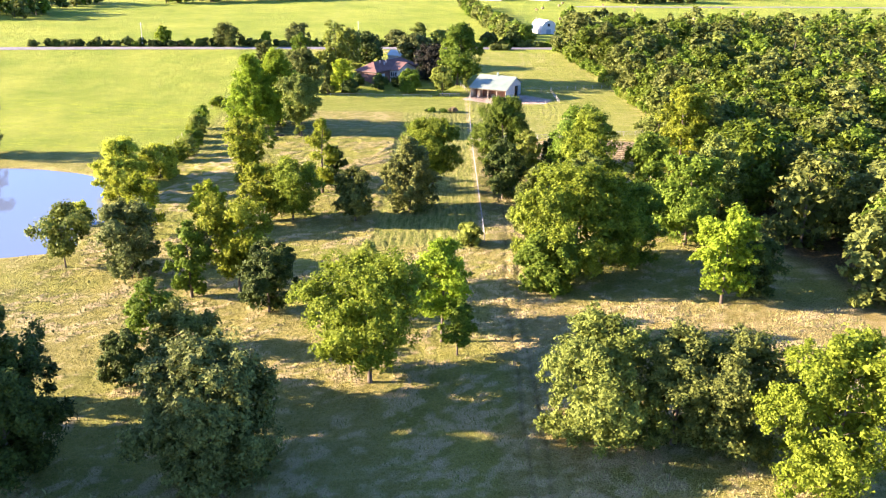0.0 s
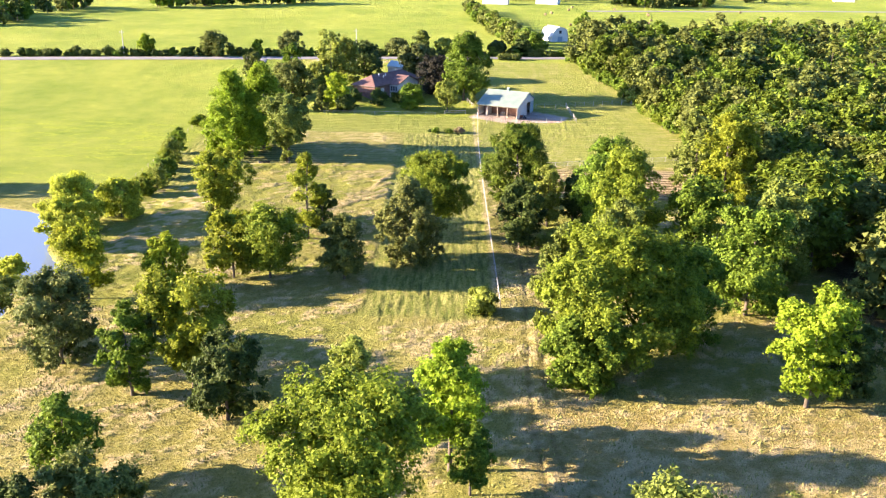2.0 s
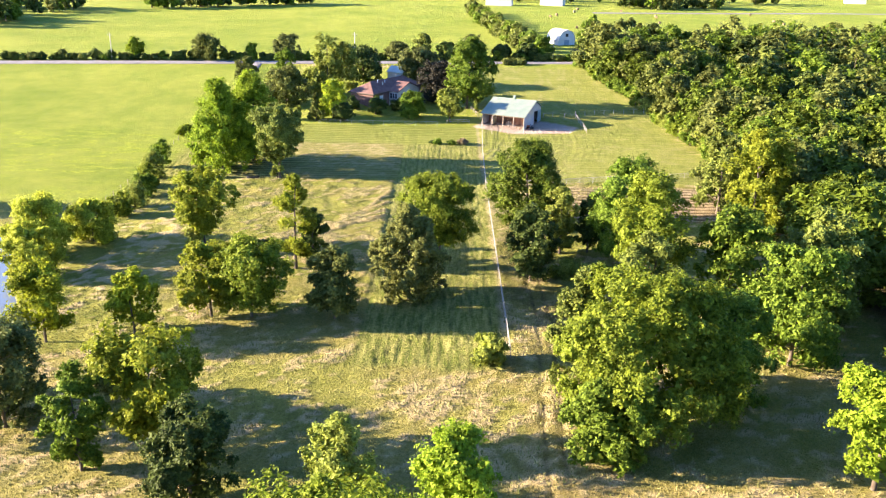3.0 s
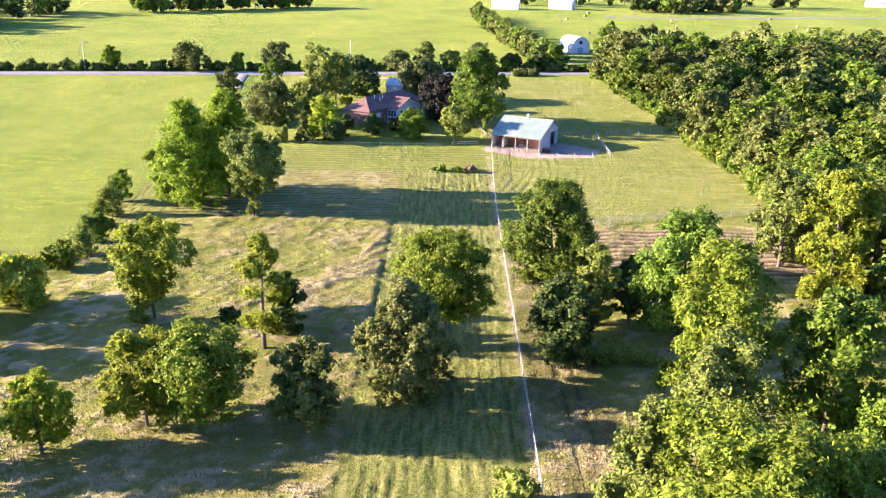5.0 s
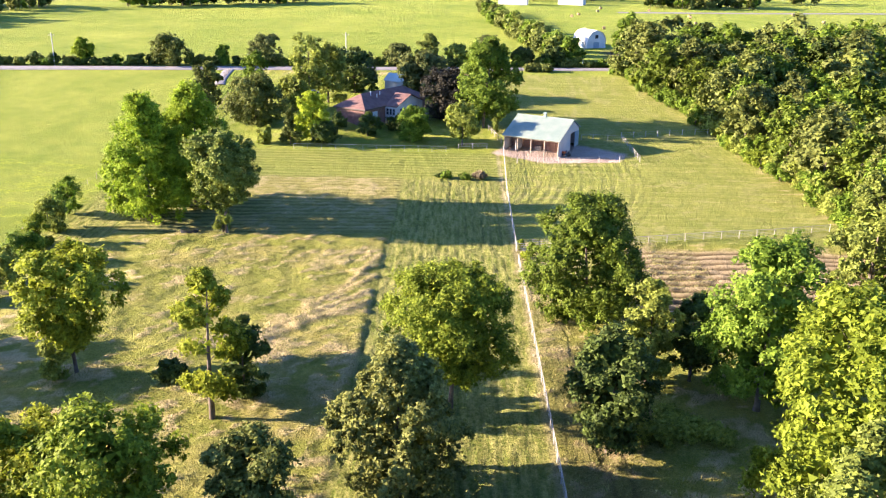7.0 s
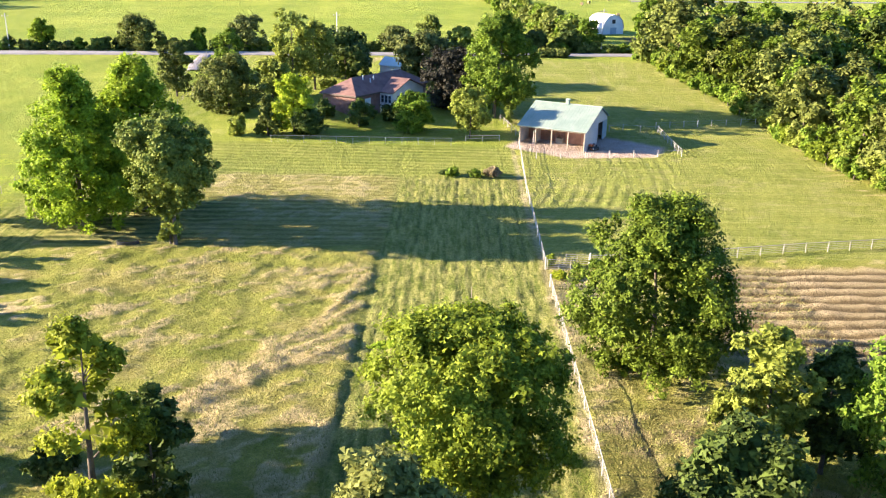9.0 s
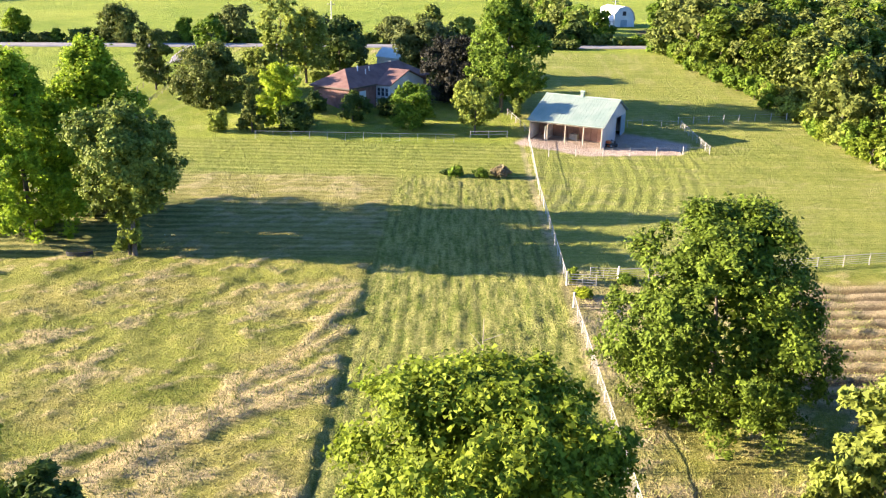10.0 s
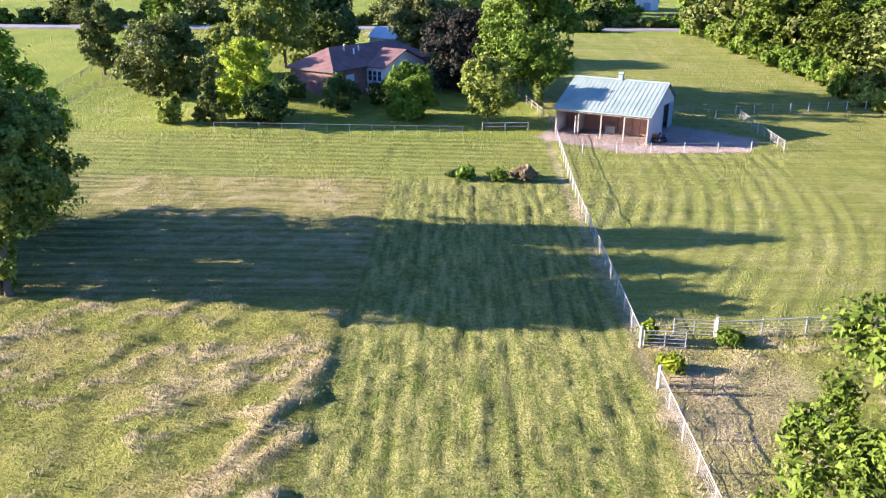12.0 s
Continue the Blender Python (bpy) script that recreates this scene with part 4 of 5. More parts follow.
PIPE = ((1.22, 0.034), (1.0, 0.011), (0.78, 0.011), (0.56, 0.011), (0.34, 0.011))
fence("pipe_fence", "white pipe-and-cable fence dividing mown strip and lane", [(7.6, 140.0), (7.6, 215.7)], 1.25, 3.05, PIPE, 0.05, 0.03, WHITE_PAINT)
fence("pipe_fence", "white pipe-and-cable fence leading to the barn", [(7.6, 221.0), (8.0, 255.0), (8.6, 276.0), (8.8, 286.0)], 1.25, 3.05, PIPE, 0.05, 0.03, WHITE_PAINT)
fence("pipe_fence", "white pipe-and-cable fence across the pasture", [(13.0, 222.4), (22.3, 223.5), (49.3, 229.4), (59.4, 232.6)], 1.25, 3.05, ((1.22, 0.05), (0.98, 0.022), (0.74, 0.022), (0.5, 0.022), (0.28, 0.022)), 0.06, 0.022, WHITE_PAINT)
fence("corral_fence", "white pipe fence round the barn's corral", [(11.3, 276.6), (38.0, 280.0)], 1.25, 4.2, ((1.15, 0.02), (0.6, 0.012)), 0.07, 0.02, WHITE_PAINT)
fence("corral_fence", "white pipe rail fence at the corral's end", [(38.0, 280.0), (37.5, 289.0), (37.2, 296.5)], 1.35, 2.4, ((1.3, 0.032), (1.0, 0.022), (0.7, 0.022), (0.4, 0.022)), 0.06, 0.02, WHITE_PAINT)
fence("corral_fence", "grey pipe fence behind the corral", [(37.2, 296.5), (30.4, 297.5), (27.5, 296.5)], 1.2, 3.2, ((1.15, 0.02),), 0.06, 0.02, WHITE_PAINT)
fence("post_fence", "white post fence beyond the corral", [(37.4, 299.3), (49.4, 302.1), (59.0, 304.0)], 1.25, 3.2, ((1.15, 0.016), (0.7, 0.012)), 0.08, 0.016, WHITE_PAINT)
fence("post_fence", "white post fence behind the barn", [(9.2, 289.5), (6.0, 303.0)], 1.25, 2.6, ((1.2, 0.04), (0.7, 0.02)), 0.06, 0.02, WHITE_PAINT)
fence("chain_link_fence", "galvanised chain-link fence along the lawn", [(-37.6, 283.6), (-4.0, 284.2)], 1.3, 3.0, ((1.3, 0.03), (0.95, 0.008), (0.65, 0.008), (0.35, 0.008), (0.1, 0.008)), 0.035, 0.03, GALVANISED)
fence("board_gate_fence", "short white rail fence beside the chain-link", [(-1.2, 287.2), (5.2, 288.0)], 1.1, 3.2, ((1.05, 0.05), (0.55, 0.04)), 0.06, 0.04, WHITE_PAINT)
fence("wire_fence", "weathered wire fence between field and track", [(-70.0, 209.0), (-72.0, 268.5)], 1.15, 4.5, ((1.1, 0.012), (0.7, 0.01)), 0.06, 0.012, WEATHERED_WOOD)

fence("wire_fence", "thin wire fence from the road down the lawn", [(-71.5, 363.0), (-68.6, 322.0), (-68.0, 303.0), (-71.5, 270.0)], 1.2, 4.2, ((1.15, 0.03), (0.85, 0.025), (0.55, 0.025), (0.25, 0.025)), 0.07, 0.02, WEATHERED_WOOD)
fence("wire_fence", "low wire fence across the lawn", [(-64.0, 331.0), (-63.4, 322.0), (-62.8, 294.0)], 1.0, 4.2, ((0.95, 0.03), (0.6, 0.025), (0.3, 0.025)), 0.06, 0.02, WEATHERED_WOOD)


def pipe_gate(label, x, y, turn, length, height, material, bars=5):
    """A tube gate, hung at one end."""
    root = thing("pipe_gate", pose(x, y, land(x, y), 0, 0, turn), label, "gate")
    part("hinge_stile", rodded((0, 0, 0.12), (0, 0, height), 0.035), material, root)
    part("latch_stile", rodded((length, 0, 0.12), (length, 0, height), 0.035), material, root)
    part("middle_stile", rodded((length / 2, 0, 0.14), (length / 2, 0, height), 0.025), material, root)
    for k in range(bars):
        z = 0.16 + (height - 0.2) * k / (bars - 1)
        part("bar", rodded((0, 0, z), (length, 0, z), 0.028), material, root)
    return root


pipe_gate("white six-bar pipe gate standing half open", 7.8, 220.9, -3.0, 2.7, 1.3, WHITE_PAINT)
pipe_gate("white pipe gate closing the pasture fence", 10.2, 222.9, -3.0, 2.7, 1.25, WHITE_PAINT)
pipe_gate("dark pipe gate leaning in the dry grass", 8.0, 214.6, 4.0, 2.6, 1.2, DARK_PIPE)
for gx, gy in ((7.62, 221.0), (13.0, 222.55), (7.62, 215.5)):
    tagged(part("gate_post", rodded((gx, gy, land(gx, gy) - 0.3), (gx, gy, land(gx, gy) + 1.5), 0.11, 0.1, 10), WHITE_PAINT), "stout white-painted pipe gate post", "gate post", "gate posts")


# ---- the barn ----
def gable_roof_slab(root, name, corners, thick, material, ribs, rib_name):
    """A roof slope with raised seams down it; corners: eave start, eave end, ridge end, ridge start."""
    part(name, slab(corners, thick), material, root)
    e0, e1, r1, r0 = (Vector(c) for c in corners)
    for k in range(ribs):
        u = (k + 0.5) / ribs
        a, b = e0.lerp(e1, u), r0.lerp(r1, u)
        part(rib_name, rodded(a + Vector((0, 0, 0.02)), b + Vector((0, 0, 0.012)), 0.022, None, 4), material, root)


def barn():
    L, D, RID, EAVE, TOP, BACK = 13.0, 13.0, 8.3, 3.3, 6.7, 4.4
    z = 1.25
    root = thing("barn", pose(8.9, 287.5, z, 0, 0, -26.6), "pale metal-roofed pole barn open along its front", "barn")
    out = 0.35
    gable_roof_slab(root, "front_roof", [(-out, -out, EAVE), (L + out, -out, EAVE), (L + out, RID, TOP), (-out, RID, TOP)], 0.12, BARN_ROOF, 22, "roof_rib")
    gable_roof_slab(root, "back_roof", [(L + out, D + out, BACK), (-out, D + out, BACK), (-out, RID, TOP - 0.002), (L + out, RID, TOP - 0.002)], 0.12, BARN_ROOF, 22, "roof_rib")
    part("ridge_cap", rodded((-out, RID, TOP + 0.03), (L + out, RID, TOP + 0.03), 0.1, None, 6), BARN_ROOF, root)
    # gable walls with a doorway in the far half
    under = lambda v: (EAVE + (TOP - EAVE) * v / RID if v < RID else TOP + (BACK - TOP) * (v - RID) / (D - RID)) - 0.16
    for wall_x in (0.0, L - 0.12):
        door0, door1, head = (7.6, 11.4, 3.7) if wall_x else (5.0, 5.02, 0.2)
        part("gable_wall", prism([(0.1, -0.4), (door0, -0.4), (door0, under(door0)), (0.1, under(0.1))], wall_x, wall_x + 0.12, 0), BARN_WALL, root)
        part("gable_wall", prism([(door0, head), (RID, head), (RID, under(RID)), (door0, under(door0))] if door0 < RID else [(door0, head), (door1, head), (door1, under(door1)), (door0, under(door0))], wall_x + 0.002, wall_x + 0.122, 0), BARN_WALL, root)
        if door1 > RID:
            part("gable_wall", prism([(RID, head), (door1, head), (door1, under(door1)), (RID, under(RID))], wall_x, wall_x + 0.12, 0), BARN_WALL, root)
        if wall_x:
            part("gable_wall", prism([(door1, -0.4), (D, -0.4), (D, under(D)), (door1, under(door1))], wall_x, wall_x + 0.12, 0), BARN_WALL, root)
        else:
            part("gable_wall", prism([(door1, -0.4), (D, -0.4), (D, under(D)), (RID, under(RID)), (door1, under(door1))], wall_x, wall_x + 0.12, 0), BARN_WALL, root)
    part("sliding_door", boxed((L + 0.03, 10.2, 0.05), (L + 0.09, 12.9, 3.7), 0.01), BARN_DOOR, root, "blue-grey sliding barn door pushed open")
    part("back_wall", boxed((0.12, D - 0.12, -0.4), (L - 0.12, D, BACK - 0.17)), BARN_WALL, root)
    for k in range(12):
        part("wall_board", boxed((0.15 + k * 1.06, 4.4, -0.3), (1.18 + k * 1.06, 4.5, 2.6 + 0.02 * (k % 3)), 0.008), BARN_BOARD, root)
    part("loft_wall", boxed((0.15, 4.42, 2.66), (L - 0.15, 4.5, 4.9)), BARN_BOARD, root)
    part("stall_partition", boxed((2.6, 0.6, -0.3), (2.7, 4.38, 2.3)), BARN_WALL, root, "pale stall partition")
    for k in range(5):
        u = 0.12 + k * (L - 0.24) / 4
        part("post", boxed((u - 0.09, 0.0, -0.5), (u + 0.09, 0.18, EAVE - 0.14), 0.015), WEATHERED_WOOD, root)
    part("eave_beam", boxed((0.0, -0.05, EAVE - 0.38), (L, 0.0, EAVE - 0.14), 0.01), WEATHERED_WOOD, root)
    part("ridge_vent", boxed((6.1, RID - 0.3, TOP - 0.1), (6.7, RID + 0.3, TOP + 0.75), 0.03), BARN_ROOF, root)
    part("vent_cap", prism([(RID - 0.42, TOP + 0.76), (RID + 0.42, TOP + 0.76), (RID, TOP + 1.05)], 6.0, 6.8, 0), BARN_ROOF, root)
    part("feed_rack", boxed((6.2, 3.2, -0.2), (7.6, 4.1, 0.9), 0.04), WEATHERED_WOOD, root)
    return root


barn()


def riding_mower(x, y, turn):
    root = thing("riding_mower", pose(x, y, land(x, y), 0, 0, turn), "small orange riding mower parked beside the barn", "mower")
    part("chassis", boxed((-0.45, -0.9, 0.25), (0.45, 0.9, 0.5), 0.04), PLASTIC, root)
    part("hood", boxed((-0.36, 0.15, 0.5), (0.36, 0.95, 0.98), 0.09), MOWER_RED, root, "orange painted hood")
    part("mower_deck", boxed((-0.62, -0.35, 0.12), (0.62, 0.35, 0.3), 0.05), MOWER_RED, root)
    part("seat", boxed((-0.25, -0.7, 0.62), (0.25, -0.3, 0.74), 0.04), PLASTIC, root)
    part("seat_back", boxed((-0.25, -0.78, 0.7), (0.25, -0.68, 1.12), 0.04), PLASTIC, root)
    part("steering_column", rodded((0, 0.15, 0.8), (0, -0.1, 1.15), 0.03), PLASTIC, root)
    part("steering_wheel", rodded((0, -0.11, 1.14), (0, -0.13, 1.17), 0.2, 0.2, 14), PLASTIC, root)
    for sx in (-1, 1):
        for wy, wr in ((-0.6, 0.32), (0.7, 0.23)):
            wheel = part("wheel", rodded((sx * 0.42, wy, wr), (sx * 0.66, wy, wr), wr, wr, 16), PLASTIC, root)
            part("rim", rodded((sx * 0.655, wy, wr), (sx * 0.672, wy, wr), wr * 0.55, wr * 0.5, 12), GALVANISED, wheel)
    return root


MOWER_RED = worn("orange_mower_paint", (0.42, 0.10, 0.03), (0.58, 0.16, 0.05), 2.0, 14.0, 0.4, 0.0, 0.5, 0.05)
riding_mower(22.4, 283.3, 40.0)


# ---- the house ----
def window(root, name, a, b, z0, z1, normal, glass=None):
    """A window on a wall from a to b (places in the house's plan)."""
    ax, ay = a
    bx, by = b
    d = math.hypot(bx - ax, by - ay)
    m = Matrix(((((bx - ax) / d), normal[0], 0, ax), (((by - ay) / d), normal[1], 0, ay), (0, 0, 1, 0), (0, 0, 0, 1)))

    def put(pname, lo, hi, mat, parent):
        bm_ = boxed(lo, hi)
        bmesh.ops.transform(bm_, matrix=m, verts=bm_.verts)
        bmesh.ops.recalc_face_normals(bm_, faces=bm_.faces)
        return part(pname, bm_, mat, parent)

    w = put(name, (-0.08, 0.0, z0 - 0.08), (0.0, 0.09, z1 + 0.08), SIDING, root)
    put("window_frame", (d, 0.0, z0 - 0.08), (d + 0.08, 0.09, z1 + 0.08), SIDING, w)
    put("window_frame", (0, 0.0, z1), (d, 0.09, z1 + 0.08), SIDING, w)
    put("window_sill", (-0.08, 0.0, z0 - 0.14), (d + 0.08, 0.14, z0 - 0.08), SIDING, w)
    put("pane", (0, 0.01, z0 - 0.08), (d, 0.04, z1), glass or GLASS, w)
    put("glazing_bar", (0, 0.045, (z0 + z1) / 2 - 0.03), (d, 0.07, (z0 + z1) / 2 + 0.03), SIDING, w)


def house():
    W, D, EAVE, RIDGE = 8.4, 26.0, 5.3, 8.1
    z = 2.2
    root = thing("house", pose(-23.5, 298.9, z, 0, 0, -31.0), "long brick house with a brown shingle roof and white gable", "house")
    # plan: u to the right and towards the barn, v away; the main block spans u -11..0
    part("front_wall", boxed((-W, 0, -0.6), (0, 0.25, EAVE)), BRICK, root)
    part("end_wall", boxed((-W, 0.25, -0.6), (-W + 0.25, D, EAVE)), BRICK, root)
    part("side_wall", boxed((-0.25, 0.25, -0.6), (0, 8.4, EAVE)), BRICK, root)
    part("side_wall", boxed((-0.25, 20.0, -0.6), (0, D, EAVE)), BRICK, root)
    part("rear_wall", boxed((-W + 0.25, D - 0.25, -0.6), (-0.25, D, EAVE)), BRICK, root)
    o, mid = 0.55, -W / 2
    hip = W / 2 + o
    e = EAVE - 0.02
    A, B, C, E = (-W - o, -o, e), (o, -o, e), (o, D + o, e), (-W - o, D + o, e)
    P, Q = (mid, hip - o, RIDGE), (mid, D + o - hip, RIDGE)
    part("front_hip_roof", slab([A, B, P], 0.16), SHINGLE, root)
    part("side_roof", slab([B, C, Q, P], 0.16), SHINGLE, root)
    part("rear_hip_roof", slab([C, E, Q], 0.16), SHINGLE, root)
    part("side_roof", slab([E, A, P, Q], 0.16), SHINGLE, root)
    part("fascia", boxed((-W - o - 0.03, -o - 0.05, e - 0.3), (o + 0.03, -o - 0.01, e - 0.02)), GUTTER, root)
    part("fascia", boxed((o + 0.01, -o, e - 0.3), (o + 0.05, 7.9, e - 0.02)), GUTTER, root)
    # the white gabled wing
    g0, g1, gx, apex = 8.4, 20.0, 3.2, 7.5
    gm = (g0 + g1) / 2
    part("wing_gable", prism([(g0, -0.6), (g1, -0.6), (g1, EAVE - 0.1), (gm, apex - 0.12), (g0, EAVE - 0.1)], gx - 0.2, gx, 0), SIDING, root)
    part("wing_wall", boxed((0.002, g0, -0.6), (gx - 0.2, g0 + 0.2, EAVE - 0.1)), SIDING, root)
    part("wing_wall", boxed((0.002, g1 - 0.2, -0.6), (gx - 0.2, g1, EAVE - 0.1)), SIDING, root)
    back = -W / 2 + 0.6
    part("wing_roof", slab([(gx + 0.5, g0 - 0.5, EAVE - 0.12), (gx + 0.5, gm, apex + 0.06), (back + 2.6, gm, apex + 0.06), (0.2, g0 - 0.5, EAVE - 0.12)], 0.15), SHINGLE, root)
    part("wing_roof", slab([(gx + 0.5, gm, apex + 0.06), (gx + 0.5, g1 + 0.5, EAVE - 0.12), (0.2, g1 + 0.5, EAVE - 0.12), (back + 2.6, gm, apex + 0.06)], 0.15), SHINGLE, root)
    for k in range(3):
        window(root, "window", (0.38 + k * 0.92, g0), (1.05 + k * 0.92, g0), 3.1, 4.5, (0, -1))
    for k in range(2):
        window(root, "patio_door", (0.5 + k * 1.3, g0), (1.55 + k * 1.3, g0), 0.2, 2.4, (0, -1))
    for k in range(3):
        window(root, "window", (gx, g0 + 1.6 + k * 3.0), (gx, g0 + 3.0 + k * 3.0), 2.9, 4.4, (1, 0))
    window(root, "window", (0, 3.2), (0, 5.0), 2.6, 4.2, (1, 0), CURTAIN)
    part("deck", boxed((gx + 0.01, 10.0, 2.3), (gx + 3.0, 19.0, 2.45)), WEATHERED_WOOD, root)
    for k in range(4):
        part("deck_post", boxed((gx + 2.8, 10.05 + k * 2.9, -0.6), (gx + 2.95, 10.2 + k * 2.9, 3.4)), WEATHERED_WOOD, root)
    part("deck_rail", boxed((gx + 2.82, 10.0, 3.3), (gx + 2.94, 19.0, 3.4)), WEATHERED_WOOD, root)
    for vx, vy, vz in ((mid + 1.0, 6.8, RIDGE - 0.7), (mid + 2.0, 8.0, RIDGE - 1.3), (mid + 1.4, 10.0, RIDGE - 1.0)):
        part("roof_vent", rodded((vx, vy, vz), (vx, vy, vz + 1.0), 0.12, 0.12, 8), SIDING, root)
    return root


house()


def shed(label, name, x, y, turn, w, d, eave, top, wall_mat, roof_mat):
    root = thing(name, pose(x, y, land(x, y), 0, 0, turn), label, "shed")
    part("wall", prism([(-w / 2, -0.3), (w / 2, -0.3), (w / 2, eave), (0, top - 0.1), (-w / 2, eave)], -d / 2, -d / 2 + 0.15, 1), wall_mat, root)
    part("wall", prism([(-w / 2, -0.3), (w / 2, -0.3), (w / 2, eave), (0, top - 0.1), (-w / 2, eave)], d / 2 - 0.15, d / 2, 1), wall_mat, root)
    part("wall", boxed((-w / 2, -d / 2 + 0.15, -0.3), (-w / 2 + 0.15, d / 2 - 0.15, eave)), wall_mat, root)
    part("wall", boxed((w / 2 - 0.15, -d / 2 + 0.15, -0.3), (w / 2, d / 2 - 0.15, eave)), wall_mat, root)
    for s in (-1, 1):
        part("roof", slab([(s * (w / 2 + 0.3), -d / 2 - 0.3, eave - 0.05), (s * (w / 2 + 0.3), d / 2 + 0.3, eave - 0.05), (0, d / 2 + 0.3, top), (0, -d / 2 - 0.3, top)], 0.1), roof_mat, root)
    part("door", boxed((-0.6, -d / 2 - 0.04, 0), (0.6, -d / 2 - 0.002, 2.1)), BARN_DOOR, root)
    return root


shed("small white shed with a pale green metal roof", "shed", -18.2, 340.0, 60, 5.0, 6.0, 3.2, 5.0, SIDING, SHED_ROOF)


def gambrel_barn(x, y, turn):
    root = thing("gambrel_barn", pose(x, y, land(x, y), 0, 0, turn), "white barn with a rounded gambrel roof by the road", "barn")
    outline = [(-4.9, -0.3), (4.9, -0.3), (4.9, 2.6), (4.1, 5.2), (2.5, 6.9), (0, 7.6), (-2.5, 6.9), (-4.1, 5.2), (-4.9, 2.6)]
    part("front_wall", prism(outline, -6.0, -5.8, 1), SIDING, root)
    part("back_wall", prism(outline, 5.8, 6.0, 1), SIDING, root)
    for s in (-1, 1):
        part("side_wall", boxed((min(s * 4.9, s * 4.7), -5.8, -0.3), (max(s * 4.9, s * 4.7), 5.8, 2.6)), SIDING, root)
        line = [(5.15, 2.4), (4.3, 5.3), (2.6, 7.05), (0, 7.8)]
        for (pa, za), (pb, zb) in zip(line, line[1:]):
            part("roof", slab([(s * pa, -6.3, za), (s * pa, 6.3, za), (s * pb, 6.3, zb), (s * pb, -6.3, zb)], 0.12), SIDING, root)
    part("loft_door", boxed((-0.8, -6.05, 4.2), (0.8, -6.003, 5.8)), GLASS, root)
    part("door", boxed((-1.5, -6.05, 0), (1.5, -6.003, 2.6)), BARN_DOOR, root)
    part("silo", rodded((6.6, 1.0, -0.3), (6.6, 1.0, 5.5), 1.6, 1.6, 16), CONCRETE, root)
    root.scale = (0.86, 0.86, 0.86)
    part("silo_cap", rodded((6.6, 1.0, 5.5), (6.6, 1.0, 6.5), 1.65, 0.2, 16), GALVANISED, root)
    return root


gambrel_barn(50.0, 444.0, 24)
shed("white farmhouse far beyond the hay field", "farmhouse", 71.0, 668.0, 70, 9.0, 16.0, 5.0, 8.0, SIDING, SHED_ROOF)
shed("white machine shed far beyond the hay field", "machine_shed", 33.0, 660.0, 80, 10.0, 18.0, 4.0, 6.5, SIDING, SIDING)
shed("long white barn far beyond the wood", "far_barn", 318.0, 745.0, 80, 8.0, 15.0, 3.4, 5.2, SIDING, SIDING)


def pole(x, y, h):
    root = thing("utility_pole", pose(x, y, land(x, y)), "weathered wooden utility pole beside the road", "utility pole")
    part("pole", rodded((0, 0, -0.5), (0, 0, h), 0.17, 0.12, 8), CONCRETE, root)
    part("crossarm", boxed((-1.0, -0.06, h - 0.9), (1.0, 0.06, h - 0.75)), WEATHERED_WOOD, root)
    for k in (-0.8, 0.8, 0.0):
        part("insulator", rodded((k, 0, h - 0.75), (k, 0, h - 0.55), 0.05, 0.03, 6), GALVANISED, root)
    return root


pole(-36.1, 366.0, 12.0)
pole(-127.0, 366.0, 10.0)
pole(41.0, 395.0, 12.0)

# ---- hedge along the road and trees behind it ----
hedge_rng = random.Random(31)
for k in range(62):
    hx = -170 + k * 3.6 + hedge_rng.uniform(-1, 1)
    hy = float(np.interp(hx, [-300, -148, -72, 46], [340, 359, 367.5, 381])) + hedge_rng.uniform(5.0, 7.5)
    if -50 > hx or hx > -45:
        bush("scrubby dark bush in the roadside hedge", hx, hy, hedge_rng.uniform(1.6, 3.6), hedge_rng.uniform(1.6, 2.6), hedge_rng.choice(["dark", "oak", "mid", "olive"]), 520, 0.42, group="roadside hedge")
for hx, hy, hh, hr, kind in ((-119, 369, 8.5, 3.0, "bright"), (-93, 371, 9.5, 5.5, "oak"), (-76, 373, 6.5, 2.2, "mid"), (-63, 375, 9.5, 5.0, "grey"), (-21, 380, 7.0, 4.0, "grey"), (-11, 382, 10.5, 3.5, "olive"), (-2, 383, 7.0, 3.5, "light"), (8, 384, 10.0, 4.5, "grey"), (20, 386, 6.0, 3.5, "dark"), (30, 388, 6.0, 4.0, "dark"), (36, 392, 9.0, 4.0, "mid")):
    tree("broadleaf tree in the hedge beyond the road", hx, hy, hh, hr, kind, "round", 0.08, 3000, 0.42, 60, 0.24, group="roadside trees")
for k in range(16):
    u = k / 15
    tree("green tree in the hedgerow between two fields", 33 - 22 * u + hedge_rng.uniform(-2, 2), 400 + 190 * u, 6.5 + hedge_rng.uniform(0, 2.5), 4.0 + hedge_rng.uniform(0, 1.2), ("olive", "mid", "oak")[k % 3], "round", 0.05, 900, 0.8, 30, 0.3, group="hedgerow trees")
tree("tall green tree at the wood's far corner", 56.5, 398.0, 17.0, 5.0, "mid", "oval", 0.08, 3000, 0.7)
bush("round clipped bush beside the road", 22.0, 374.0, 1.8, 2.6, "oak", 600, 0.4)
bush("round clipped bush beside the road", 26.5, 374.5, 1.8, 2.4, "oak", 600, 0.4)


# ---- bales and small things ----
def bale(x, y, turn):
    root = thing("round_bale", pose(x, y, land(x, y), 0, 0, turn), "round hay bale lying on the mown field", "hay bale", "round hay bales")
    part("roll", rodded((-0.65, 0, 0.72), (0.65, 0, 0.72), 0.75, None, 18), STRAW, root)
    part("core", rodded((-0.68, 0, 0.72), (0.68, 0, 0.72), 0.3, None, 12), STRAW, root)
    return root


